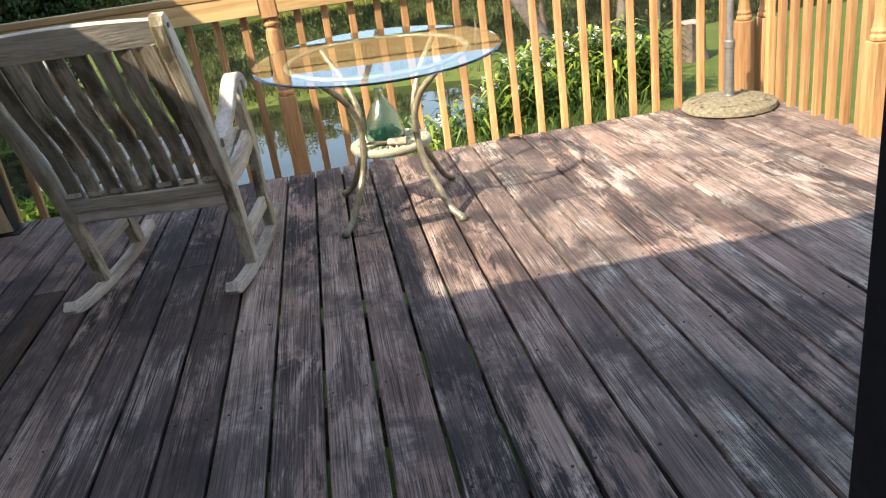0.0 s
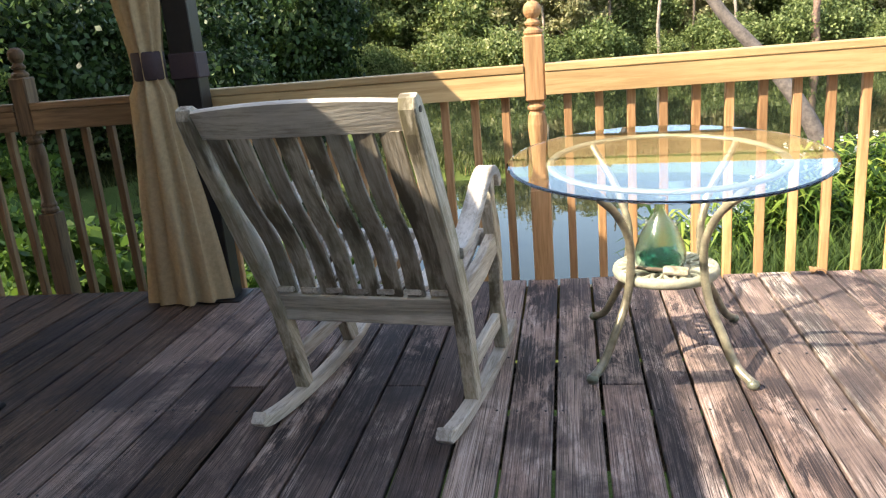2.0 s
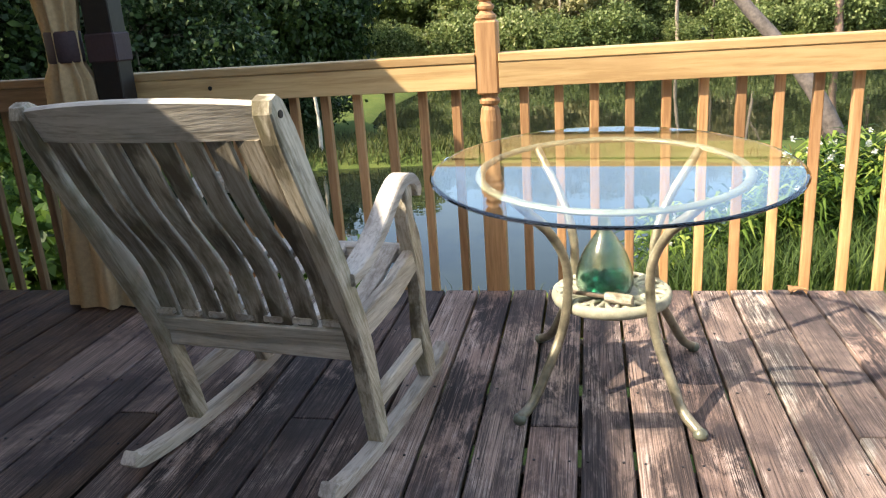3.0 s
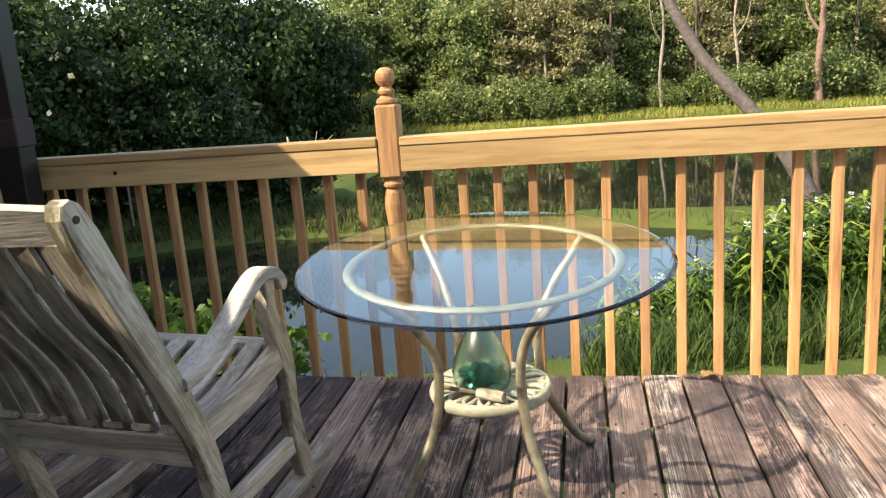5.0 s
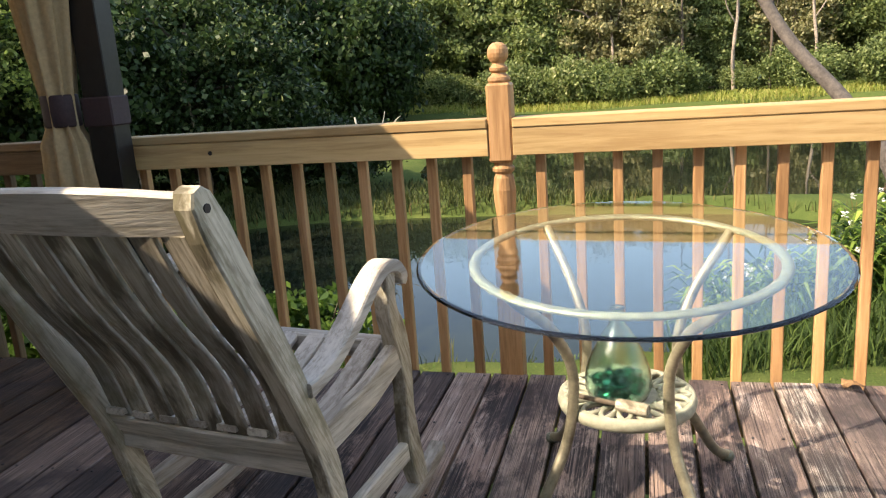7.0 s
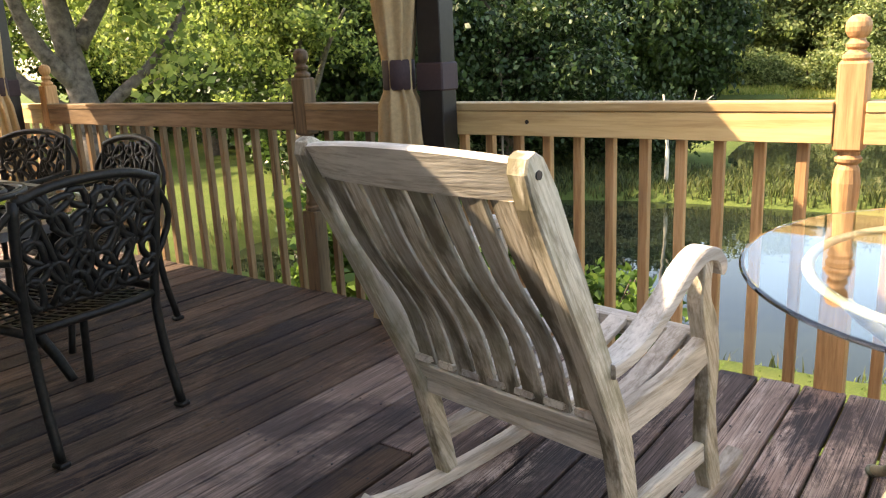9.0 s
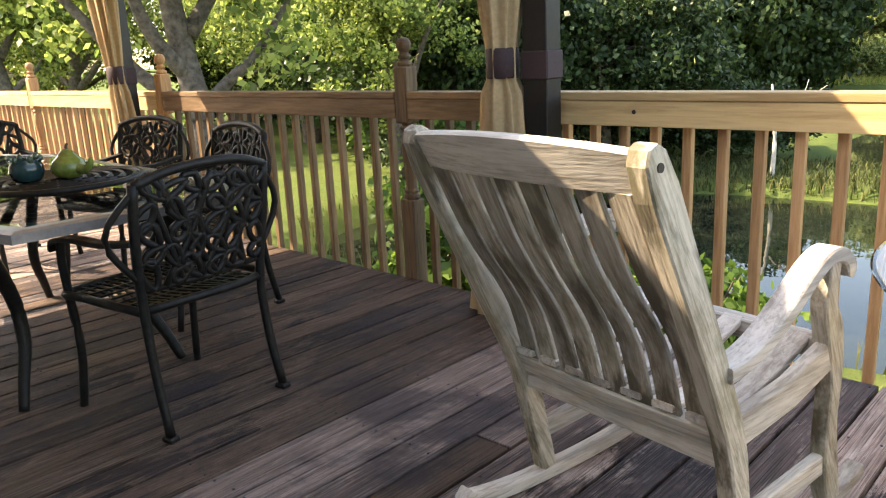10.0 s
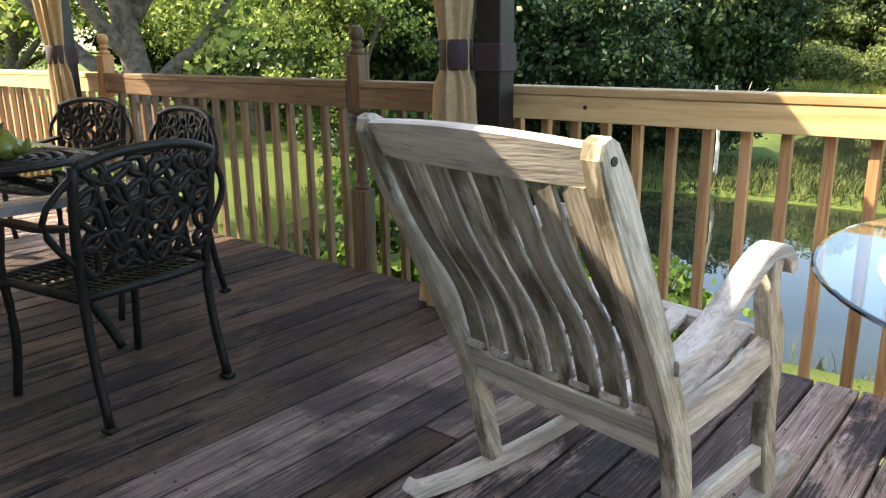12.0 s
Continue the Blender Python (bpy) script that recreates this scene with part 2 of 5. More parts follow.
GROUND, WATER = -1.35, -1.75

deck = thing("floor_deck", "weathered grey-brown plank deck, stained and worn", "deck", kind="structure")
joist = boxed(DECK_L, DECK_R, -0.03, 0.005, -0.20, -0.03)
part("rim_joist", joist, RAIL_X, deck)
for jy in (-0.46, -0.9, -1.3, -1.8, -2.3, -2.8, -3.3, -3.70):
    part("joist", boxed(DECK_L, DECK_R, jy, jy + 0.04, -0.20, -0.03), DECK, deck)


# ---- railing ----
def post_mesh():
    bm = bmesh.new()
    s = 0.045
    box(bm, -s, s, -s, s, -0.12, 0.43, 0.004)
    lathe(bm, [(0.03, 0.428), (0.043, 0.436), (0.044, 0.45), (0.036, 0.462), (0.04, 0.475), (0.034, 0.49), (0.03, 0.53), (0.033, 0.60), (0.041, 0.68), (0.043, 0.725), (0.037, 0.77), (0.030, 0.785), (0.040, 0.795), (0.042, 0.806), (0.034, 0.816), (0.034, 0.832)], 20)
    box(bm, -s, s, -s, s, 0.83, 1.115, 0.008)
    lathe(bm, [(0.036, 1.114), (0.042, 1.124), (0.040, 1.134), (0.030, 1.142), (0.024, 1.150), (0.033, 1.158), (0.034, 1.168), (0.025, 1.176), (0.022, 1.184), (0.030, 1.192), (0.037, 1.205), (0.039, 1.219), (0.037, 1.233), (0.030, 1.246), (0.018, 1.255), (0.0, 1.258)], 20)
    return mesh_of(bm, RAIL_Z, "newel_post")


DARK_HOLE = plain("knot_dark", (0.02, 0.014, 0.01), 0.9)
POST = post_mesh()
BALUSTER = mesh_of(boxed(-0.018, 0.018, -0.018, 0.018, -0.16, 0.875, 0.003), RAIL_Z, "baluster")


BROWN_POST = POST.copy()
# Post colour darkened to paint in the shade it stands in.
BROWN_POST.materials[0] = wood("shade_toned_post_wood", (0.17, 0.11, 0.065), (0.13, 0.085, 0.05), (0.08, 0.05, 0.03), along=2, stain=0.3, grain=0.8, rough=0.65, bump=0.25)
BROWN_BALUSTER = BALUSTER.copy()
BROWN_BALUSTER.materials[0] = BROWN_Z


# Left of this x the rail takes the colours with shade painted in.
SHADE_EDGE = -1.64
rj = random.Random(17)


def rail_run(x0, x1, n, brown=False):
    """One length of railing between two posts along x."""
    r = thing("railing", "wooden deck railing with square balusters, coloured dull brown for the gazebo's shade" if brown else "orange-brown stained wooden deck railing with square balusters", "railing", "deck railing")
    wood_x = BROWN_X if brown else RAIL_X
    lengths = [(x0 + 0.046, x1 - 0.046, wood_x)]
    if x0 < SHADE_EDGE < x1:
        lengths = [(x0 + 0.046, SHADE_EDGE - 0.001, BROWN_X), (SHADE_EDGE + 0.001, x1 - 0.046, wood_x)]
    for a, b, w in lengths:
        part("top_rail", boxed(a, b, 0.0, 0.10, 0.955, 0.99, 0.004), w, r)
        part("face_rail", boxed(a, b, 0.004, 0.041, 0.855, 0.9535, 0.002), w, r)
    if x0 < -1.2 < x1:
        bm = bmesh.new()
        lathe(bm, [(0.009, -0.002), (0.009, 0.002)], 12, Matrix.Translation((-1.18, 0.0039, 0.912)) @ pose(0, 0, 0, 90, 0, 0))
        part("knot_hole", bm, DARK_HOLE, r, "dark knot hole")
    for k in range(n):
        x = x0 + (x1 - x0) * (k + 1) / (n + 1)
        part("baluster", BROWN_BALUSTER if brown or -5 < x < SHADE_EDGE else BALUSTER, None, r, at=pose(x, 0.0645, 0, 0, 0, rj.uniform(-2.5, 2.5)))
    return r


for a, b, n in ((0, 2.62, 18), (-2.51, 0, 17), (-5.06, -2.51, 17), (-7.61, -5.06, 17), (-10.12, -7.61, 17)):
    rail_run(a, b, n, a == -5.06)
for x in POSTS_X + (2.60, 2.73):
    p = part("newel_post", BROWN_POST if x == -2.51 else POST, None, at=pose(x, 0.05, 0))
    tagged(p, "turned wooden newel post with ball finial", "post", "railing posts")
side = thing("railing", "orange-brown stained wooden railing beside the deck steps", "railing", "deck railing")
part("top_rail", boxed(2.60, 2.70, -0.965, 0.0, 0.955, 0.99, 0.004), RAIL_Y, side)
part("face_rail", boxed(2.608, 2.643, -0.965, 0.0, 0.855, 0.951, 0.003), RAIL_Y, side)
for k in range(8):
    part("baluster", BALUSTER, None, side, at=pose(2.66, -0.12 - 0.112 * k, 0))
tagged(part("newel_post", POST, None, at=pose(2.65, -1.01, 0)), "turned wooden newel post with ball finial", "post", "railing posts")

# ---- house wall behind the door ----
SIDING = plain("painted_siding", (0.55, 0.53, 0.48), 0.6, vary=0.12, scale=6)
DARK_METAL = plain("dark_metal", (0.035, 0.035, 0.04), 0.45, 0.6, scale=40)
ROOFING = plain("shingles", (0.38, 0.30, 0.24), 0.9, vary=0.4, scale=9, bump=0.5)
DOOR_L, DOOR_R, HOUSE_Y = -0.45, 0.572, -3.74
hw = thing("wall_house", "pale painted house wall with an open doorway onto the deck", "wall", kind="structure")
for name, b in (("wall", (DECK_L, DOOR_L - 0.04, HOUSE_Y - 0.15, HOUSE_Y, -1.4, 2.6)), ("wall", (DOOR_R + 0.04, 6.0, HOUSE_Y - 0.15, HOUSE_Y, -1.4, 2.6)), ("lintel", (DOOR_L - 0.04, DOOR_R + 0.04, HOUSE_Y - 0.15, HOUSE_Y, 2.09, 2.6))):
    part(name, boxed(*b), SIDING, hw)
dr = thing("door_1", "dark metal door frame standing open", "door", kind="structure")
for b in ((DOOR_L - 0.04, DOOR_L, HOUSE_Y - 0.17, HOUSE_Y + 0.012, -0.02, 2.05), (DOOR_R, DOOR_R + 0.04, HOUSE_Y - 0.17, HOUSE_Y + 0.012, -0.02, 2.05), (DOOR_L - 0.04, DOOR_R + 0.04, HOUSE_Y - 0.17, HOUSE_Y + 0.012, 2.05, 2.09)):
    part("door_frame", boxed(*b, bevel=0.004), DARK_METAL, dr)
part("threshold", boxed(DOOR_L, DOOR_R, HOUSE_Y - 0.17, HOUSE_Y + 0.02, -0.10, 0.008, 0.003), DARK_METAL, dr)
ind = thing("floor_room", "plain floor inside the doorway", "floor", kind="structure")
part("floor", boxed(-3, 3, HOUSE_Y - 4, HOUSE_Y - 0.002, -0.16, -0.02), plain("room_floor", (0.3, 0.24, 0.18), 0.5), ind)
room = thing("wall_room", "plain pale walls inside the house", "wall", kind="structure")
for b in ((-3.1, -3, HOUSE_Y - 4, HOUSE_Y - 0.15, -0.02, 2.6), (3, 3.1, HOUSE_Y - 4, HOUSE_Y - 0.15, -0.02, 2.6), (-3.1, 3.1, HOUSE_Y - 4.1, HOUSE_Y - 4, -0.02, 2.6)):
    part("wall", boxed(*b), SIDING, room)
part("ceiling", boxed(-3.1, 3.1, HOUSE_Y - 4.1, HOUSE_Y - 0.15, 2.6, 2.66), SIDING, None).update_tag()
tagged(bpy.data.objects["ceiling"], "plain pale ceiling of the room", "ceiling", kind="structure")
roof = thing("roof_house", "brown shingled house roof with overhanging eave", "roof", kind="structure")
part("roof", boxed(DECK_L - 1, 7, HOUSE_Y - 4.6, -3.43, 2.62, 2.72), ROOFING, roof)

# ---- ground, ponds ----
def near_pond(x, y):
    """Below zero in the near pond, above zero outside it."""
    return (abs((x + 3.0 - 0.35 * (y - 8)) / 6.0) ** 3 + abs((y - 7.75) / 3.75) ** 3) ** (1 / 3) - 1


def land(x, y):
    """Height of the ground at a place."""
    p2 = abs((x - 14.5) / 20) ** 4 + abs((y - 25.15) / 12.75) ** 4
    wob = 0.05 * noise.noise(Vector((x * 0.35, y * 0.35, 0))) + 0.12 * noise.noise(Vector((x * 0.05, y * 0.05, 3)))
    base = GROUND + wob
    t = min(1.0, max(0.0, (y - 1.5) / 3.0)) if x > -9 else 0.0
    base -= 0.22 * t
    if y > 39:
        base += min(0.35, 0.06 * (y - 39))
    d = min(near_pond(x, y), (p2 ** 0.25 - 1) * 3)
    if d < 0.12:
        s = max(0.0, min(1.0, (0.12 - d) / 0.16))
        base = base * (1 - s) + (WATER - 0.5) * s
    return base


def ground_mesh():
    ax = [-420, -250, -150, -100, -75] + list(np.arange(-60, -14, 2.0)) + list(np.arange(-14, 14, 0.35)) + list(np.arange(14, 60, 2.0)) + [75, 100, 150, 250, 420]
    ay = [-420, -250, -120, -60, -30, -15, -8] + list(np.arange(-4, 17, 0.35)) + list(np.arange(17, 46, 0.8)) + [52, 60, 75, 100, 160, 250, 420]
    v = [(x, y, land(x, y)) for y in ay for x in ax]
    n = len(ax)
    f = [(j * n + i, j * n + i + 1, j * n + n + i + 1, j * n + n + i) for j in range(len(ay) - 1) for i in range(n - 1)]
    me = bpy.data.meshes.new("ground")
    me.from_pydata(v, [], f)
    me.shade_smooth()
    return me


def lawn_material():
    m, t, b = mat("lawn")
    v = coords(t, (1, 1, 1), shift=False)
    fine = noise_of(t, v, 60, 4, 0.7)
    mid = noise_of(t, v, 2.2, 5, 0.65)
    broad = noise_of(t, v, 0.25, 3, 0.5)
    col = ramp(t, fine, [(0.3, (0.05, 0.075, 0.02)), (0.55, (0.095, 0.13, 0.035)), (0.75, (0.16, 0.195, 0.06))])
    col = mix(t, col, (0.16, 0.17, 0.05), maths(t, "MULTIPLY", ramp(t, mid, [(0.45, (0, 0, 0)), (0.7, (1, 1, 1))]), 0.5))
    col = mix(t, col, (0.07, 0.10, 0.025), maths(t, "MULTIPLY", ramp(t, broad, [(0.4, (0, 0, 0)), (0.65, (1, 1, 1))]), 0.4))
    t.links.new(col, b.inputs["Base Color"])
    b.inputs["Roughness"].default_value = 0.95
    b.inputs["Specular IOR Level"].default_value = 0.08
    bumped(t, b, fine, 0.8, 0.03)
    return m


def water_material():
    m, t, b = mat("pond_water")
    b.inputs["Base Color"].default_value = (0.012, 0.016, 0.010, 1)
    b.inputs["Roughness"].default_value = 0.02
    b.inputs["IOR"].default_value = 1.33
    b.inputs["Specular IOR Level"].default_value = 0.5
    v = coords(t, (1, 1, 1), shift=False)
    bumped(t, b, noise_of(t, v, 2.5, 2, 0.5), 0.03, 0.05)
    return m


gr = new("ground", ground_mesh())
gr.data.materials.append(lawn_material())
tagged(gr, "mown green lawn round the ponds", "lawn", kind="structure")
wt = bpy.data.meshes.new("water")
wt.from_pydata([(-30, 2.6, WATER), (40, 2.6, WATER), (40, 39.5, WATER), (-30, 39.5, WATER)], [], [(0, 1, 2, 3)])
wt.materials.append(water_material())
tagged(new("water", wt), "still dark pond water that mirrors the sky", "pond", kind="structure")


# ---- plants ----
def leaf_mesh(name, centres, size, material, droop=0.0, long=1.6, seed=1, up=0.3):
    """Many small kite-shaped leaves, one island each, at the points given."""
    rng = np.random.default_rng(seed)
    n = len(centres)
    a = rng.normal(size=(n, 3))
    a[:, 2] -= droop
    a /= np.linalg.norm(a, axis=1)[:, None]
    q = rng.normal(size=(n, 3))
    q[:, 2] += up
    b = np.cross(a, q)
    b /= np.linalg.norm(b, axis=1)[:, None] + 1e-9
    s = size * rng.uniform(0.6, 1.4, (n, 1))
    v = np.empty((n, 4, 3))
    v[:, 0] = centres - a * s * long / 2
    v[:, 1] = centres + b * s / 2 - a * s * 0.1
    v[:, 2] = centres + a * s * long / 2
    v[:, 3] = centres - b * s / 2 - a * s * 0.1
    me = bpy.data.meshes.new(name)
    me.vertices.add(4 * n)
    me.vertices.foreach_set("co", v.ravel())
    me.loops.add(4 * n)
    me.loops.foreach_set("vertex_index", np.arange(4 * n))
    me.polygons.add(n)
    me.polygons.foreach_set("loop_start", np.arange(0, 4 * n, 4))
    me.update(calc_edges=True)
    me.materials.append(material)
    return me


def clumps(rng, n, radius, squash, per, spread, hollow=0.55):
    """Points of leaves in n clumps that fill an uneven crown round the origin."""
    out = []
    for _ in range(n):
        d = rng.normal(size=3)
        d /= np.linalg.norm(d)
        r = radius * (hollow + (1 - hollow) * rng.random()) * rng.uniform(0.7, 1.12)
        c = d * r * np.array([1, 1, squash])
        k = rng.normal(size=(per, 3)) * spread * rng.uniform(0.6, 1.3) * np.array([1, 1, 0.6])
        out.append(c + k)
    return np.concatenate(out)


DARK_LEAF = leafy("dark_evergreen_leaves", [(0.0, (0.014, 0.026, 0.009)), (0.5, (0.030, 0.054, 0.018)), (0.88, (0.055, 0.095, 0.03)), (1.0, (0.26, 0.30, 0.14))], 0.25, 0.38)
MID_LEAF = leafy("mixed_green_leaves", [(0.0, (0.06, 0.09, 0.035)), (0.5, (0.18, 0.23, 0.085)), (0.85, (0.34, 0.39, 0.16)), (1.0, (0.55, 0.52, 0.28))], 0.45)
OAK_LEAF = leafy("sunlit_oak_leaves", [(0.0, (0.035, 0.062, 0.018)), (0.35, (0.14, 0.20, 0.06)), (0.7, (0.34, 0.41, 0.13)), (0.92, (0.52, 0.53, 0.20)), (1.0, (0.72, 0.62, 0.30))], 0.55)
PALE_LEAF = leafy("dry_pale_leaves", [(0.0, (0.16, 0.16, 0.07)), (0.5, (0.28, 0.27, 0.13)), (1.0, (0.42, 0.36, 0.2))], 0.3)
BARK = plain("bark", (0.10, 0.075, 0.055), 0.9, vary=0.5, scale=14, bump=0.8)
PALE_BARK = plain("pale_bark", (0.30, 0.24, 0.19), 0.9, vary=0.45, scale=10, bump=0.8)


def tree(name, label, base, height, crown_r, leaf, bark, seed, leaves=9000, size=0.16, trunk_r=0.2, crown_low=0.15, squash=None, lean=(0, 0), nclump=70, at_scale=1.0):
    rng = np.random.default_rng(seed)
    t = thing(name, label, "tree", at=pose(*base))
    bm = bmesh.new()
    top = Vector((lean[0], lean[1], height * 0.8))
    line = smooth_path([(0, 0, -0.3), top * 0.3 + Vector((rng.normal() * 0.1, rng.normal() * 0.1, 0)), top * 0.65 + Vector((rng.normal() * 0.25, rng.normal() * 0.25, 0)), top], 4)
    tube(bm, line, [trunk_r * (1.25 - 1.05 * i / (len(line) - 1)) for i in range(len(line))], 9)
    for k in range(9):
        f = rng.uniform(max(crown_low, 0.2), 0.9)
        o = line[int(f * (len(line) - 1))]
        d = Vector((rng.normal(), rng.normal(), 0.55)).normalized()
        e = o + d * crown_r * rng.uniform(0.6, 0.95)
        tube(bm, smooth_path([o, o.lerp(e, 0.5) + Vector((0, 0, 0.12 * crown_r)), e], 3), [trunk_r * 0.4 * (1 - 0.8 * i / 6) for i in range(7)], 6)
    part("trunk", bm, bark, t, smooth=True)
    mid = (crown_low + 1) / 2 * height
    sq = squash or (height * (1 - crown_low) / 2) / crown_r
    pts = clumps(rng, nclump, crown_r, sq, leaves // nclump, crown_r * 0.125) + np.array([lean[0] * 0.7, lean[1] * 0.7, mid])
    pts = pts[pts[:, 2] > 0.05]
    part("crown", leaf_mesh("crown", pts, size, leaf, seed=seed), None, t)
    return t


def ground_at(x, y):
    return (x, y, land(x, y))


# dark evergreens across the ponds
DE = "dark glossy evergreen tree beyond the pond"
t1 = tree("evergreen_tree", DE, ground_at(-12.6, 29.5), 5.5, 3.0, DARK_LEAF, BARK, 11, leaves=30000, size=0.15, crown_low=0.0, nclump=150)
t2 = tree("evergreen_tree", DE, ground_at(-15.5, 27.0), 5.9, 3.4, DARK_LEAF, BARK, 12, leaves=32000, size=0.15, crown_low=0.0, nclump=150)
t3 = tree("evergreen_tree", DE, ground_at(-11.3, 10.0), 5.4, 2.9, DARK_LEAF, BARK, 13, leaves=40000, size=0.092, crown_low=0.05, nclump=170)
for t_, x_, y_, r_ in ((t1, -12.0, 31.5, 70), (t2, -21.0, 24.0, 130), (t1, -18.5, 30.0, 200), (t2, -26.5, 26.0, 250), (t1, -24.5, 20.0, 300), (t2, -30.5, 21.5, 40), (t1, -28.0, 15.5, 100), (t2, -34.0, 27.0, 10), (t1, -14.5, 33.5, 160), (t2, -15.0, 36.0, 220), (t3, -12.2, 14.0, 40), (t3, -16.2, 12.0, 90), (t3, -9.4, 13.2, 200)):
    s_ = 0.9 if y_ < 15 and x_ > -20 else 1.0
    copy_thing(t_, pose(*ground_at(x_, y_), 0, 0, r_) @ Matrix.Diagonal((s_, s_, s_ * (1.2 if y_ > 19 else 1.0), 1)))
for t_ in (t1, t2):
    t_.matrix_basis = t_.matrix_basis @ Matrix.Diagonal((1, 1, 1.2, 1))

# Bare branches of the evergreens, each held by an added stem from the ground.
for k, (x_, y_, z_, dx_, dz_) in enumerate(((-13.0, 9.2, 1.9, 1.8, 0.7), (-12.4, 8.4, 1.2, -1.5, 0.6), (-10.2, 11.6, 1.6, 1.6, 0.3), (-11.6, 8.9, 2.4, 1.3, -0.4), (-9.0, 12.0, 1.3, -1.4, 0.5))):
    bb = thing("leafless_sapling", "thin pale bare branch among dark evergreens, on an added ground stem", "tree", "leafless saplings", at=pose(*ground_at(x_, y_)))
    up_ = z_ - land(x_, y_)
    bm = bmesh.new()
    tube(bm, smooth_path([(0, 0.3, -0.2), (0, 0.2, up_), (dx_ * 0.45, -0.1, up_ + dz_ * 0.75), (dx_, -0.2, up_ + dz_)], 5), [0.03 - 0.0015 * i for i in range(16)], 6)
    part("stem", bm, PALE_BARK, bb, smooth=True)
    bm = bmesh.new()
    tube(bm, smooth_path([(dx_ * 0.45, -0.1, up_ + dz_ * 0.75), (dx_ * 0.7, -0.3, up_ + dz_ * 0.5), (dx_ * 0.95, -0.3, up_ + dz_ * 0.35)], 4), [0.016 - 0.001 * i for i in range(9)], 5)
    part("twig", bm, PALE_BARK, bb, smooth=True)

# oaks on the lawn beyond the dining end
OK_ = "spreading lawn oak with yellowing green leaves"


def lawn_oak(base, face):
    """An oak that forks low, its limbs spread across the line of sight; face is the heading of its local x axis."""
    rng = np.random.default_rng(21)
    t = thing("oak_tree", OK_, "tree", at=pose(*base, 0, 0, face))
    limbs = [([(0, 0, -0.3), (0.02, 0, 1.2), (0.0, 0, 1.95), (-0.12, 0, 2.8), (-0.25, 0, 3.9), (-0.4, 0.2, 5.5), (-0.3, 0.3, 7.0)], 0.215),
             ([(-0.03, 0, 1.9), (-0.5, 0.1, 2.25), (-0.95, 0.2, 2.7), (-1.4, 0.2, 3.3), (-2.1, 0.3, 4.1), (-2.9, 0.4, 4.8)], 0.10),
             ([(0.06, 0, 1.9), (0.4, -0.1, 2.25), (0.8, -0.2, 2.6), (1.25, -0.2, 3.2), (1.9, -0.3, 4.2)], 0.085),
             ([(-0.02, 0, 2.3), (-0.5, -0.3, 3.0), (-0.8, -0.5, 4.2), (-1.0, -0.6, 5.4)], 0.10),
             ([(0.0, 0, 2.9), (0.6, 0.4, 3.9), (1.0, 0.6, 5.2)], 0.10)]
    for k, (line, r) in enumerate(limbs):
        p = smooth_path(line, 5)
        bm = bmesh.new()
        tube(bm, p, [r * (1.2 - 0.9 * i / (len(p) - 1)) for i in range(len(p))], 10)
        part("trunk" if k == 0 else "limb", bm, OAK_BARK, t, smooth=True)
    pts = clumps(rng, 190, 3.7, 0.78, 105, 0.25, 0.25) + np.array([0, 0, 4.7])
    pts = pts[(pts[:, 2] > 1.35)]
    near_stem = (np.abs(pts[:, 0] + 0.05) < 0.55) & (pts[:, 2] < 3.4) & (pts[:, 1] < 0.4)
    pts = pts[~near_stem]
    pts = pts[~((pts[:, 0] < -2.3) & (pts[:, 2] < 3.4))]
    part("crown", leaf_mesh("crown", pts, 0.085, OAK_LEAF, seed=21), None, t)
    return t


OAK_BARK = plain("oak_bark", (0.12, 0.10, 0.085), 0.95, vary=0.7, scale=11, bump=0.9)
o1 = lawn_oak(ground_at(-9.3, 2.7), 61)
o2 = tree("oak_tree", OK_, ground_at(-19.0, 12.0), 8.5, 4.4, OAK_LEAF, BARK, 22, leaves=36000, size=0.085, trunk_r=0.3, crown_low=0.14, nclump=200)
for t_, x_, y_, r_ in ((o1, -10.6, 7.6, 170), (o1, -13.5, 12.3, 300), (o2, -26, 14, 30), (o1, -24, 7, 220), (o1, -22.5, 4.6, 80), (o2, -30, 9.0, 140), (o2, -36, 22, 75), (o2, -38, 9, 290)):
    copy_thing(t_, pose(*ground_at(x_, y_), 0, 0, r_) @ Matrix.Scale(0.7 if x_ == -10.6 else 1.0, 4))

# wood behind the far bank
FW = "tall mixed tree at the edge of the far wood"
kinds = [tree("wood_tree", FW, ground_at(-6, 45), 7.6, 3.3, MID_LEAF, PALE_BARK, 31, leaves=34000, size=0.15, crown_low=0.0, nclump=150),
         tree("wood_tree", FW, ground_at(3, 47), 8.6, 3.6, MID_LEAF, BARK, 32, leaves=34000, size=0.16, crown_low=0.06, nclump=150),
         tree("wood_tree", "pale half-bare tree in the far wood", ground_at(0.5, 43.5), 8.2, 2.6, PALE_LEAF, PALE_BARK, 33, leaves=15000, size=0.13, crown_low=0.1, nclump=120),
         tree("wood_tree", "dark evergreen in the far wood", ground_at(-20, 44.5), 7.4, 3.2, DARK_LEAF, BARK, 34, leaves=30000, size=0.15, crown_low=0.0, nclump=140)]
rw = random.Random(5)
for i in range(66):
    x = -38 + i * 1.75 + rw.uniform(-0.8, 0.8)
    y = 43.5 + rw.uniform(0, 2) + 5.5 * (i % 3) + max(0, (x - 20) * 0.1)
    k = kinds[2] if i % 6 in (1, 3) and x > -6 else kinds[3] if x < -14 and i % 3 == 0 else kinds[i % 2]
    copy_thing(k, pose(*ground_at(x, y), 0, 0, rw.uniform(0, 360)) @ Matrix.Scale(rw.uniform(0.75, 1.1), 4))


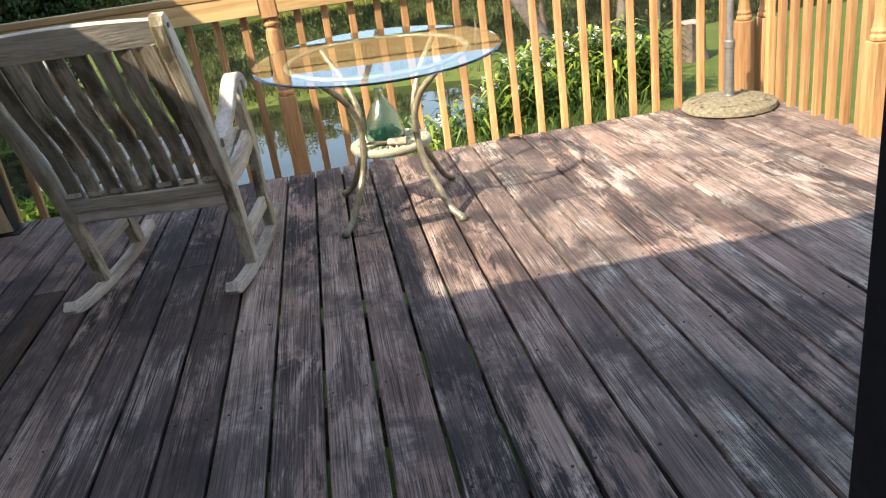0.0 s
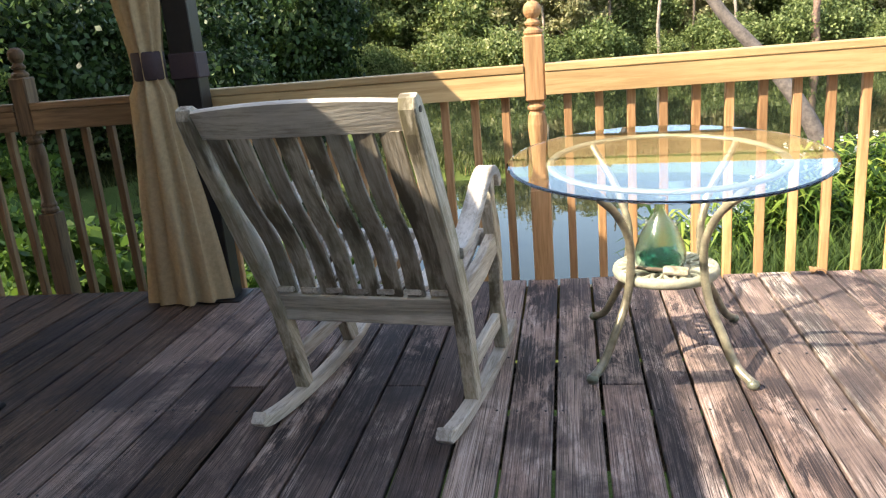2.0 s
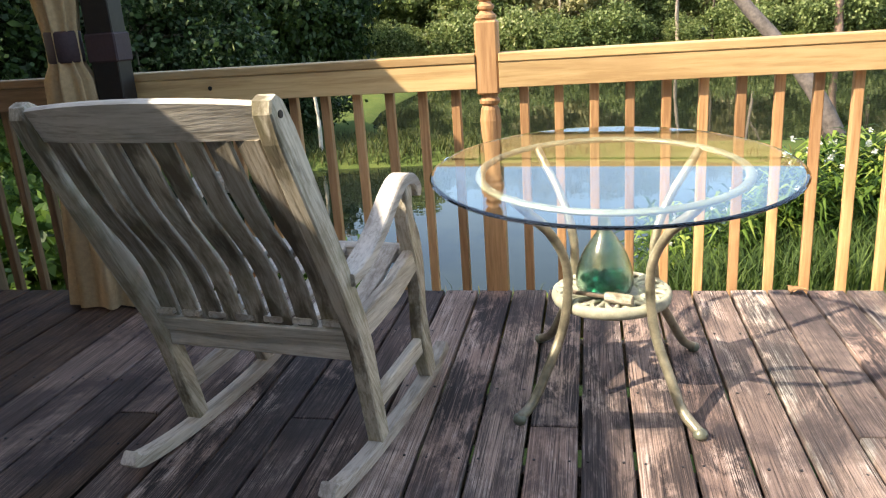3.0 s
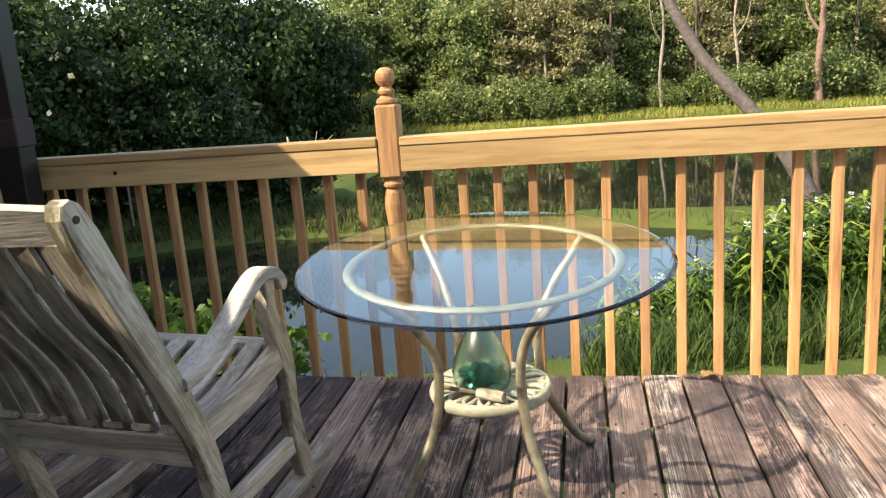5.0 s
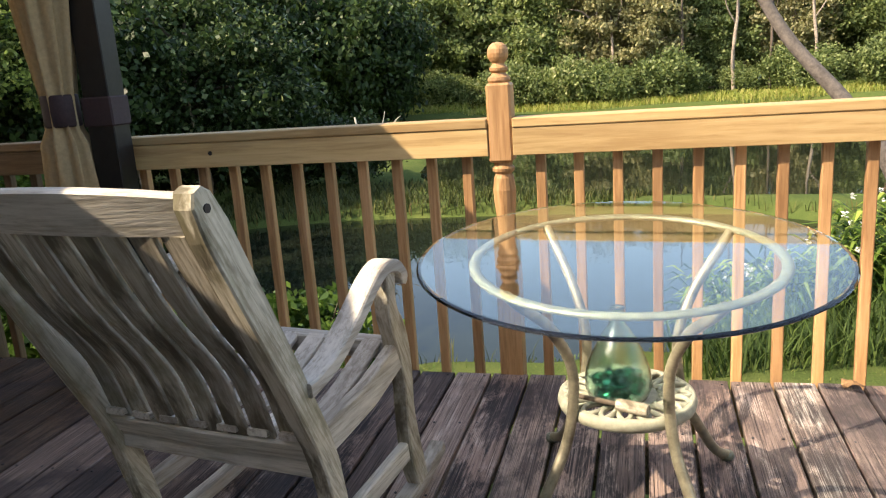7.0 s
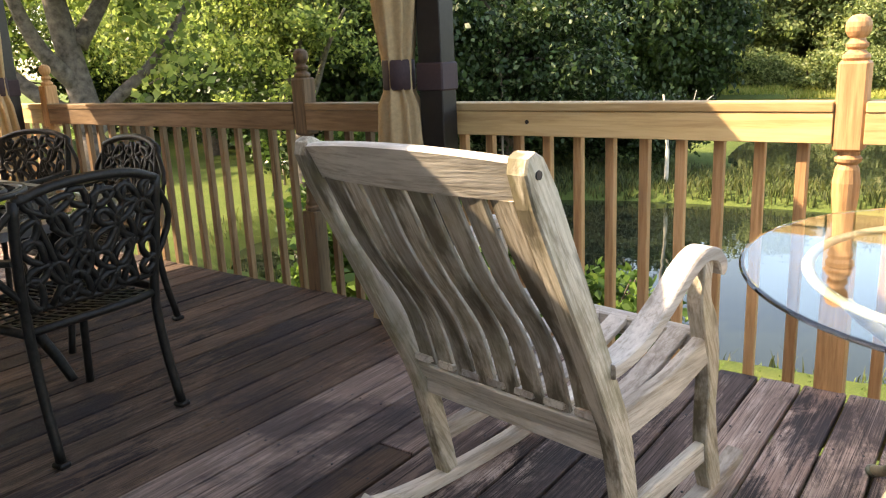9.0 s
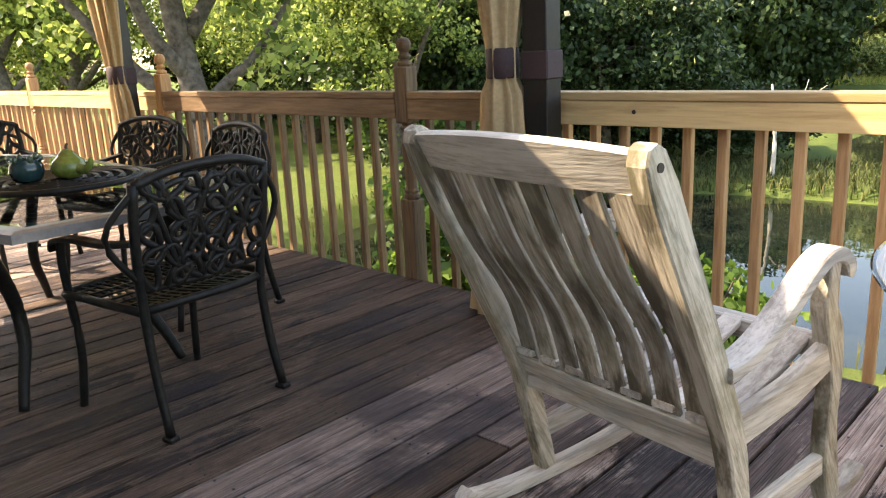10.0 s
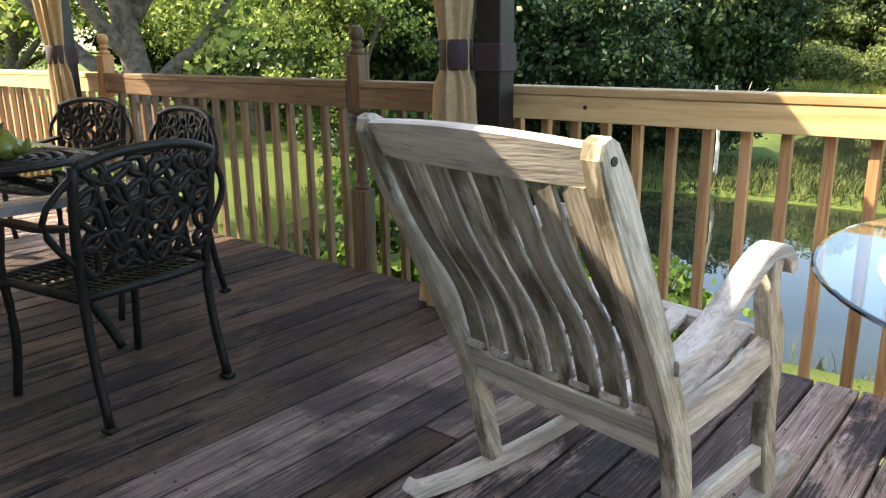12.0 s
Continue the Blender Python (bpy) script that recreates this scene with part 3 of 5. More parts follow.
# ---- undergrowth ----
def shrub(name, label, base, radius, height, leaf, seed, leaves=2500, size=0.09):
    rng = np.random.default_rng(seed)
    t = thing(name, label, "bush", at=pose(*base))
    bm = bmesh.new()
    for k in range(6):
        a = rng.uniform(0, 6.28)
        e = Vector((math.cos(a) * radius * 0.6, math.sin(a) * radius * 0.6, height * rng.uniform(0.6, 0.9)))
        tube(bm, smooth_path([(0, 0, -0.1), e * 0.5 + Vector((0, 0, 0.1)), e], 3), [0.02 - 0.002 * i for i in range(7)], 5)
    part("stems", bm, BARK, t)
    pts = clumps(rng, max(20, leaves // 90), radius, height / 2 / radius, 90, radius * 0.2, 0.3) + np.array([0, 0, height * 0.5])
    pts = pts[pts[:, 2] > 0.02]
    part("foliage", leaf_mesh("foliage", pts, size, leaf, seed=seed), None, t)
    return t


BRIGHT_LEAF = leafy("bright_bush_leaves", [(0.0, (0.03, 0.065, 0.014)), (0.5, (0.07, 0.13, 0.028)), (0.85, (0.14, 0.22, 0.045)), (1.0, (0.24, 0.30, 0.08))], 0.4)
far_bush = shrub("bank_bush", "rounded green bush on the far pond bank", ground_at(-1.5, 40.6), 1.5, 2.2, MID_LEAF, 41, 11000, 0.10)
rw = random.Random(9)
for i in range(34):
    x = -30 + i * 2.1 + rw.uniform(-0.7, 0.7)
    copy_thing(far_bush, pose(*ground_at(x, 41.0 + rw.uniform(0, 1.6)), 0, 0, rw.uniform(0, 360)) @ Matrix.Scale(rw.uniform(0.6, 1.15), 4))
near_bush = shrub("garden_bush", "leafy green bush on the lawn below the deck", ground_at(-3.6, 1.9), 0.75, 1.5, BRIGHT_LEAF, 43, 5000, 0.075)
for x_, y_, s_, r_ in ((-2.6, 1.6, 0.7, 40), (-4.7, 2.2, 0.6, 90), (-2.0, 2.3, 0.75, 10), (-7.9, 6.1, 1.2, 250), (-9.4, 8.0, 1.2, 20), (-3.2, 2.9, 0.8, 310), (-14.0, 10.6, 1.3, 100), (-17.5, 12.5, 1.3, 10)):
    copy_thing(near_bush, pose(*ground_at(x_, y_), 0, 0, r_) @ Matrix.Scale(s_, 4))


def blades(name, places, height, width, material, seed, bend=0.35):
    """Grass blades, two faces each, at the places given."""
    rng = np.random.default_rng(seed)
    v, f = [], []
    for x, y in places:
        z = land(x, y)
        a = rng.uniform(0, 6.283)
        d = np.array([math.cos(a), math.sin(a), 0])
        w = np.array([-d[1], d[0], 0]) * width * rng.uniform(0.6, 1.3)
        h = height * rng.uniform(0.5, 1.25)
        p = np.array([x, y, z - 0.03])
        q = p + d * h * bend * 0.35 + np.array([0, 0, h * 0.6])
        r = p + d * h * bend + np.array([0, 0, h])
        n = len(v)
        v += [p - w, p + w, q + w * 0.7, q - w * 0.7, r]
        f += [(n, n + 1, n + 2, n + 3), (n + 3, n + 2, n + 4)]
    me = bpy.data.meshes.new(name)
    me.from_pydata([tuple(q) for q in v], [], f)
    me.materials.append(material)
    return me


GRASS = leafy("tall_grass", [(0.0, (0.17, 0.24, 0.045)), (0.5, (0.32, 0.35, 0.08)), (0.85, (0.46, 0.42, 0.13)), (1.0, (0.55, 0.42, 0.17))], 0.35, 0.6)
SEDGE = leafy("green_sedge", [(0.0, (0.05, 0.09, 0.02)), (0.6, (0.11, 0.18, 0.035)), (1.0, (0.28, 0.27, 0.08))], 0.35, 0.6)
BED = leafy("dark_bed_grass", [(0.0, (0.02, 0.035, 0.01)), (0.6, (0.045, 0.08, 0.018)), (1.0, (0.12, 0.17, 0.04))], 0.3, 0.6)
# Olive-brown weed colour, which also stands in for tree shade on the spit.
WEED = leafy("bank_weeds", [(0.0, (0.03, 0.04, 0.014)), (0.5, (0.07, 0.085, 0.025)), (0.8, (0.13, 0.13, 0.04)), (1.0, (0.24, 0.14, 0.05))], 0.3, 0.6)
rg = np.random.default_rng(4)
far_places = [(x, 38.35 + 0.5 * math.sin(x * 0.7) + d) for x, d in zip(rg.uniform(-30, 36, 22000), rg.uniform(0, 3.2, 22000))]
tagged(new("bank_grass", blades("bank_grass", far_places, 0.36, 0.02, GRASS, 1, 0.7)), "tall yellow-green grass along the far bank", "grass", kind="stuff")
# Sedge takes the dark weed colour to paint shade onto the bank.
rim = [(x, y) for x, y in zip(rg.uniform(-12, 6, 30000), rg.uniform(3, 13.5, 30000)) if 0.085 < near_pond(x, y) < 0.125][:3200]
tagged(new("pond_sedge", blades("pond_sedge", rim, 0.22, 0.008, WEED, 2, 0.5)), "short sedge round the pond edge, coloured dark for tree shade", "grass", kind="stuff")
weeds = [(x, y) for x, y in zip(rg.uniform(-16, 3.5, 16000), rg.uniform(11.0, 15.0, 16000)) if near_pond(x, y) > 0.085 and land(x, y) > WATER and (x < 0.4 or y > 12.3)]
tagged(new("bank_weeds", blades("bank_weeds", weeds, 0.21, 0.014, WEED, 5, 0.6)), "olive and brown weeds on the spit between the ponds, also dimming it like tree shade", "weeds", kind="stuff")
bed = [(x, y) for x, y in zip(rg.uniform(0.7, 4.0, 5200), rg.uniform(2.3, 5.6, 5200)) if near_pond(x, y) > 0.08 and 0.35 * x + 3.0 < y < 0.3 * x + 5.0]
tagged(new("bed_grass", blades("bed_grass", bed, 0.36, 0.009, BED, 6, 0.75)), "dark arching grass tufts round the lily bed", "grass", kind="stuff")
turf = [(x, y) for x, y in zip(rg.uniform(-5, 7.5, 26000), rg.uniform(0.3, 8.5, 26000)) if near_pond(x, y) > 0.1]
tagged(new("lawn_grass", blades("lawn_grass", turf, 0.055, 0.006, SEDGE, 3, 0.6)), "mown grass blades of the lawn by the deck", "grass", kind="stuff")

thicket = shrub("waterside_thicket", "dark evergreen thicket at the pond's far side", ground_at(-6.6, 15.6), 1.2, 1.75, DARK_LEAF, 47, 13000, 0.062)
rw = random.Random(31)
for i in range(13):
    copy_thing(thicket, pose(*ground_at(-7.8 - 1.15 * i + rw.uniform(-0.3, 0.3), 15.6 + rw.uniform(-0.2, 1.4) - 0.22 * i), 0, 0, rw.uniform(0, 360)) @ Matrix.Scale(rw.uniform(0.8, 1.1), 4))

# leaning trunk across the water, and a bleached dead branch
GREY_BARK = plain("grey_bark", (0.13, 0.105, 0.09), 0.9, vary=0.5, scale=9, bump=0.8)
lt = thing("leaning_tree", "bare leaning grey tree trunk by the water", "tree", at=pose(5.15, 14.0, -1.58))
bm = bmesh.new()
tube(bm, smooth_path([(0.55, 0, -0.85), (-0.1, 0, 0.5), (-0.85, 0.2, 1.6), (-1.95, 0.5, 3.0), (-3.05, 0.8, 5.2), (-4.0, 1.0, 7.5)], 5), [0.20 - 0.005 * i for i in range(26)], 10)
part("trunk", bm, GREY_BARK, lt, smooth=True)
bm = bmesh.new()
tube(bm, smooth_path([(-2.6, 0.6, 4.2), (-1.8, 0.2, 5.2), (-1.4, 0.4, 6.6)], 4), [0.1 - 0.008 * i for i in range(9)], 7)
part("limb", bm, GREY_BARK, lt, smooth=True)
RED_BARK = plain("red_brown_bark", (0.24, 0.15, 0.11), 0.9, vary=0.45, scale=9, bump=0.8)
for x_, y_, r_, m_ in ((12.8, 40.0, 0.2, RED_BARK), (17.6, 40.6, 0.3, PALE_BARK), (5.2, 42.0, 0.1, PALE_BARK), (9.2, 42.4, 0.09, PALE_BARK), (2.6, 42.2, 0.09, BARK), (15.2, 42.5, 0.1, BARK), (20.4, 41.6, 0.14, PALE_BARK), (7.1, 42.8, 0.08, BARK), (-1.2, 42.6, 0.08, PALE_BARK)):
    bt = thing("pine_tree", "tall bare-stemmed pine on the far bank", "tree", "pines along the far bank", at=pose(*ground_at(x_, y_), 0, 0, x_ * 40))
    bm = bmesh.new()
    tube(bm, smooth_path([(0, 0, -0.3), (0.1, 0, 2), (-0.1, 0.1, 4.5), (0.15, 0, 7), (0.1, 0, 9)], 4), [r_ * (1.15 - 0.04 * i) for i in range(17)], 9)
    part("trunk", bm, m_, bt, smooth=True)
    bm = bmesh.new()
    tube(bm, smooth_path([(0, 0.05, 3.6), (0.6, 0.1, 4.6), (0.9, 0.2, 6.2)], 4), [r_ * (0.5 - 0.04 * i) for i in range(9)], 6)
    part("limb", bm, m_, bt, smooth=True)
WHITE_BARK = plain("bleached_wood", (0.50, 0.46, 0.39), 0.8, vary=0.3, scale=8)
db = thing("dead_tree", "bleached white dead sapling with bare forked branches", "tree", at=pose(*ground_at(-5.3, 12.7)) @ Matrix.Scale(0.84, 4))
bm = bmesh.new()
tube(bm, smooth_path([(0, 0, -0.3), (0.03, 0, 0.8), (-0.03, 0, 1.6), (-0.1, 0, 2.15)], 4), [0.06 - 0.003 * i for i in range(13)], 7)
part("trunk", bm, WHITE_BARK, db, smooth=True)
for pts_ in (((0.0, 0, 1.45), (0.35, 0, 1.72), (0.7, 0.1, 1.82), (0.95, 0.1, 2.0)), ((0.45, 0, 1.76), (0.62, 0, 1.98), (0.7, 0, 2.25)), ((0.3, 0, 1.66), (0.8, -0.1, 1.6), (1.3, 0, 1.52)), ((0.6, 0.05, 1.79), (1.0, 0.1, 1.78), (1.35, 0.1, 1.86)), ((0.75, 0.1, 1.86), (1.0, 0.0, 2.05), (1.1, 0.0, 2.12))):
    bm = bmesh.new()
    tube(bm, smooth_path(pts_, 4), [0.015 - 0.0011 * i for i in range(4 * (len(pts_) - 1) + 1)], 6)
    part("branch", bm, WHITE_BARK, db, smooth=True)

# ---- lilies below the rail ----
LILY_LEAF = leafy("lily_leaves", [(0.0, (0.018, 0.04, 0.01)), (0.45, (0.05, 0.10, 0.02)), (0.75, (0.18, 0.28, 0.05)), (1.0, (0.55, 0.60, 0.14))], 0.5, 0.35)
PETAL = plain("white_petals", (0.8, 0.78, 0.72), 0.5, vary=0.08, scale=30, bump=0.0)


def lily(seed, flowers=True):
    rng = np.random.default_rng(seed)
    t = thing("ginger_lily", "leafy ginger lily clump with white flowers" if flowers else "low leafy ginger lily clump", "plant", "lily bed")
    v, f, fl = [], [], []
    for s in range(9):
        a = rng.uniform(0, 6.28)
        lean = rng.uniform(0.1, 0.38)
        h = rng.uniform(0.75, 1.2)
        d = np.array([math.cos(a), math.sin(a), 0.0])
        o = np.array([rng.normal() * 0.12, rng.normal() * 0.12, 0])
        for k in range(11):
            u = 0.12 + 0.88 * k / 10
            p = o + d * lean * h * u ** 1.6 + np.array([0, 0, h * u])
            b = a + (1 if k % 2 else -1) * 1.35 + rng.normal() * 0.3
            q = np.array([math.cos(b), math.sin(b), 0.0])
            L, w = rng.uniform(0.34, 0.58), rng.uniform(0.022, 0.038)
            e = np.array([-q[1], q[0], 0.0])
            m = p + q * L * 0.5 + np.array([0, 0, L * 0.30])
            z = p + q * L + np.array([0, 0, L * rng.uniform(-0.3, 0.3)])
            n = len(v)
            v += [p, m + e * w - np.array([0, 0, 0.01]), m, m - e * w - np.array([0, 0, 0.01]), z]
            f += [(n, n + 1, n + 2), (n, n + 2, n + 3), (n + 1, n + 4, n + 2), (n + 2, n + 4, n + 3)]
        if flowers and s in (0, 3, 5, 7):
            fl.append(o + d * lean * h + np.array([0, 0, h + 0.04]))
    me = bpy.data.meshes.new("foliage")
    me.from_pydata([tuple(q) for q in v], [], f)
    me.materials.append(LILY_LEAF)
    part("foliage", me, None, t)
    for c in fl:
        bm = bmesh.new()
        for k in range(12):
            b = rng.uniform(0, 6.28)
            q = Vector((math.cos(b), math.sin(b), rng.uniform(-0.2, 0.9))).normalized()
            e = q.cross(Vector((rng.normal(), rng.normal(), rng.normal()))).normalized()
            c0 = Vector(c) + Vector((0, 0, rng.uniform(-0.04, 0.05)))
            bm.faces.new([bm.verts.new(c0 + w) for w in (Vector((0, 0, 0)), q * 0.025 + e * 0.016, q * 0.055, q * 0.025 - e * 0.016)])
        part("flower", bm, PETAL, t)
    return t


lilies = [lily(61), lily(64, False), lily(63, False)]
rw = random.Random(12)
spots = []
for i in range(62):
    u = i / 61
    x = 1.25 + 3.5 * u + rw.uniform(-0.25, 0.25)
    spots.append((x, 4.95 + 0.3 * (x - 1.5) + rw.uniform(0.0, 1.6), rw.uniform(0.8, 1.05) * (0.85 + 0.2 * u)))
for i, (x, y, s) in enumerate(spots):
    k = lilies[2] if y < 5.25 + 0.3 * (x - 1.5) else lilies[min(1, i % 3)]
    m = pose(*ground_at(x, y), 0, 0, rw.uniform(0, 360)) @ Matrix.Scale(s, 4)
    if i < 3:
        lilies[i].matrix_basis = m
    else:
        copy_thing(k, m)

# stump on the lawn
st = thing("tree_stump", "sawn grey tree stump with a pale top", "stump", at=pose(*ground_at(6.3, 8.3)))
bm = bmesh.new()
prof = [(0.30, -0.1), (0.25, 0.06), (0.21, 0.2), (0.20, 0.45), (0.205, 0.62)]
rings_ = []
for r, z in prof:
    rings_.append([bm.verts.new(((r * (1 + 0.12 * math.sin(5 * q) + 0.06 * math.sin(9 * q + 1))) * math.cos(q), (r * (1 + 0.12 * math.sin(5 * q) + 0.06 * math.sin(9 * q + 1))) * math.sin(q), z)) for q in np.linspace(0, 2 * math.pi, 28, endpoint=False)])
for r0, r1 in zip(rings_, rings_[1:]):
    for k in range(28):
        bm.faces.new((r0[k], r0[(k + 1) % 28], r1[(k + 1) % 28], r1[k]))
part("bole", bm, BARK, st)
bm = bmesh.new()
lathe(bm, [(0.0, 0.60), (0.20, 0.60), (0.21, 0.615), (0.20, 0.635), (0.0, 0.64)], 24)
part("sawn_top", bm, PALE_BARK, st, "pale sawn top")

# neighbour's house beyond the lawn
nh = thing("neighbour_house", "single-storey pale house with brown shingled roof", "house", at=pose(-29.5, 0.3, GROUND, 0, 0, 90))
part("wall", boxed(-5, 5, -3.5, 3.5, -0.3, 2.5), SIDING, nh)
bm = bmesh.new()
vs = [bm.verts.new(p) for p in ((-5.5, -4.1, 2.42), (5.5, -4.1, 2.42), (5.5, 0, 4.1), (-5.5, 0, 4.1), (-5.5, 4.1, 2.42), (5.5, 4.1, 2.42))]
bm.faces.new((vs[0], vs[1], vs[2], vs[3]))
bm.faces.new((vs[3], vs[2], vs[5], vs[4]))
bmesh.ops.solidify(bm, geom=bm.faces[:], thickness=0.12)
rf = part("roof", bm, ROOFING, nh)
for k in range(12):
    u = (k + 0.5) / 12
    part("shingle_course", boxed(-5.5, 5.5, -4.1 + 4.1 * u - 0.18, -4.1 + 4.1 * u + 0.18, 2.42 + 1.68 * u - 0.0, 2.42 + 1.68 * u + 0.03), ROOFING, rf)
part("gutter", boxed(-5.5, 5.5, -4.22, -4.1, 2.36, 2.46, 0.02), WHITE_BARK, nh)
for x_ in (-2.4, 0.6, 3.6):
    w_ = part("window", boxed(x_ - 0.5, x_ + 0.5, -3.55, -3.5, 0.9, 2.0, 0.01), WHITE_BARK, nh)
    part("pane", boxed(x_ - 0.42, x_ + 0.42, -3.57, -3.54, 0.98, 1.92), DARK_METAL, w_)

# ---- rocking chair ----
TEAK = wood("weathered_teak", (0.53, 0.49, 0.42), (0.43, 0.39, 0.32), (0.27, 0.235, 0.18), along=2, stain=0.9, streak=0.25, grain=1.6, rough=0.8, stain_scale=11, bump=0.6, moss=(0.20, 0.185, 0.10), turn=-27.4, stain_colour=(0.105, 0.085, 0.055))
TEAK_Y = wood("weathered_teak_arm", (0.62, 0.58, 0.52), (0.54, 0.50, 0.445), (0.36, 0.325, 0.275), along=1, streak=0.2, stain=0.5, grain=1.4, rough=0.8, stain_scale=9, bump=0.5, stain_colour=(0.15, 0.12, 0.095))
TEAK_X = wood("weathered_teak_cross", (0.60, 0.565, 0.51), (0.53, 0.495, 0.435), (0.38, 0.345, 0.29), along=0, streak=0.35, stain=0.3, grain=1.7, rough=0.8, stain_scale=12, bump=0.5, stain_colour=(0.22, 0.19, 0.155))


def rocking_chair(at):
    c = thing("rocking_chair", "weathered grey slatted wooden rocking chair on the deck", "chair", at=at)
    W, LOW = 0.315, 0.298

    def half(z):
        """Half the width of the frame, which widens upwards."""
        return LOW + (W - LOW) * min(1.0, z / 0.6)

    def stile_y(z):
        """Depth of the back frame: a raked back over steeper legs."""
        return -0.06 - 0.48 * (z - 0.38) if z > 0.38 else -0.06 + 0.22 * (0.38 - z)

    for s in (-1, 1):
        bm = bmesh.new()
        zz = (0.045, 0.2, 0.34, 0.42, 0.6, 0.8, 0.94, 1.0, 1.02)
        ribbon(bm, [(s * half(z), stile_y(z), z) for z in zz], 0.045, [0.05, 0.055, 0.06, 0.062, 0.065, 0.07, 0.074, 0.058, 0.025], (1, 0, 0))
        st = part("stile", bm, TEAK, c)
        bm = bmesh.new()
        lathe(bm, [(0.0085, -0.0012), (0.0085, 0.0012)], 12, Matrix.Translation((s * (W + 0.0235), stile_y(0.985), 0.985)) @ pose(0, 0, 0, 0, 90, 0))
        part("bolt_hole", bm, DARK_METAL, st)
        bm = bmesh.new()
        line = smooth_path([(s * LOW, y, z) for y, z in ((-0.285, 0.072), (-0.25, 0.048), (-0.1, 0.028), (0.1, 0.022), (0.3, 0.028), (0.45, 0.045), (0.56, 0.075))], 4)
        ribbon(bm, line, 0.045, 0.038, (1, 0, 0))
        part("rocker", bm, TEAK_Y, c)
        bm = bmesh.new()
        line = smooth_path([(s * half(z), y, z) for y, z in ((0.405, 0.05), (0.372, 0.15), (0.35, 0.28), (0.345, 0.40), (0.315, 0.52), (0.28, 0.60), (0.285, 0.695))], 4)
        ribbon(bm, line, 0.042, [0.055 + 0.012 * math.sin(i * 0.5) for i in range(len(line))], (1, 0, 0))
        part("front_leg", bm, TEAK, c)
        bm = bmesh.new()
        line = smooth_path([(s * (W + 0.004), y, z) for y, z in ((-0.125, 0.555), (-0.08, 0.56), (0.0, 0.582), (0.10, 0.635), (0.185, 0.690), (0.25, 0.716), (0.305, 0.708), (0.335, 0.678), (0.33, 0.655))], 4)
        ribbon(bm, line, 0.058, [0.034] * (len(line) - 6) + [0.036, 0.038, 0.038, 0.036, 0.03, 0.02], (1, 0, 0))
        part("armrest", bm, TEAK_Y, c)
        bm = bmesh.new()
        ribbon(bm, [(s * (W - 0.002), -0.05, 0.405), (s * (W - 0.002), 0.15, 0.425), (s * (W - 0.002), 0.335, 0.475)], 0.032, 0.075, (1, 0, 0))
        part("seat_rail", bm, TEAK_Y, c)
        bm = bmesh.new()
        ribbon(bm, [(s * half(0.16), 0.0, 0.155), (s * half(0.17), 0.365, 0.175)], 0.028, 0.055, (1, 0, 0))
        part("side_stretcher", bm, TEAK_Y, c)
    # crest: arched along its top, bowed backwards
    bm = bmesh.new()
    n = 12
    loops = []
    for i in range(n + 1):
        u = -1 + 2 * i / n
        x = u * (W - 0.022)
        bow = -0.022 * (1 - u * u)
        rise = 0.014 * (1 - u * u)
        z0, z1 = 0.932, 1.012 + rise
        t_ = 0.016
        d0, d1 = stile_y(z0) + bow, stile_y(z1) + bow
        loops.append([bm.verts.new(p) for p in ((x, d0 - t_, z0), (x, d1 - t_, z1 - 0.006), (x, d1 - t_ * 0.5, z1), (x, d1 + t_ * 0.5, z1 + 0.002), (x, d1 + t_, z1 - 0.004), (x, d0 + t_, z0))])
    for a, b in zip(loops, loops[1:]):
        for k in range(6):
            bm.faces.new((a[k], a[(k + 1) % 6], b[(k + 1) % 6], b[k]))
    bm.faces.new(loops[0][::-1])
    bm.faces.new(loops[-1])
    bmesh.ops.recalc_face_normals(bm, faces=bm.faces)
    part("crest_rail", bm, TEAK_X, c)
    bm = bmesh.new()
    ribbon(bm, [(-W + 0.022, stile_y(0.385), 0.385), (0, stile_y(0.385) - 0.008, 0.385), (W - 0.022, stile_y(0.385), 0.385)], 0.058, 0.034, (0, -0.44, 0.9))
    part("lower_rail", bm, TEAK_X, c)
    bm = bmesh.new()
    ribbon(bm, [(-W + 0.02, 0.315, 0.482), (W - 0.02, 0.315, 0.482)], 0.05, 0.05, (0, 1, 0))
    part("front_rail", bm, TEAK_X, c)
    bm = bmesh.new()
    ribbon(bm, [(-W + 0.022, -0.045, 0.33), (W - 0.022, -0.045, 0.33)], 0.03, 0.05, (0, 1, 0))
    part("back_stretcher", bm, TEAK_X, c)
    for i in range(8):
        u = -1 + 2 * (i + 0.5) / 8
        x = u * (W - 0.03)
        zs = (0.405, 0.50, 0.57, 0.64, 0.72, 0.80, 0.90, 0.935)
        off = (0.0, 0.018, 0.025, 0.017, -0.002, -0.012, -0.013, -0.013)
        line = smooth_path([(x, stile_y(z) + o - 0.012 * (1 - u * u), z) for z, o in zip(zs, off)], 3)
        bm = bmesh.new()
        ribbon(bm, line, 0.0575, 0.012, (1, 0, 0))
        part("back_slat", bm, TEAK, c)
    for i in range(7):
        x = -0.255 + 0.51 * i / 6
        bm = bmesh.new()
        line = smooth_path([(x, y, z) for y, z in ((-0.10, 0.425), (0.0, 0.42), (0.11, 0.435), (0.23, 0.475), (0.305, 0.502))], 3)
        ribbon(bm, line, 0.055, 0.016, (1, 0, 0))
        part("seat_slat", bm, TEAK_Y, c)
    return c


rocking_chair(pose(-0.487, -1.228, 0, 0, 0, -9.0))

# ---- round glass table ----
BRONZE_METAL = plain("olive_bronze_iron", (0.24, 0.215, 0.155), 0.35, 0.45, vary=0.5, scale=18)
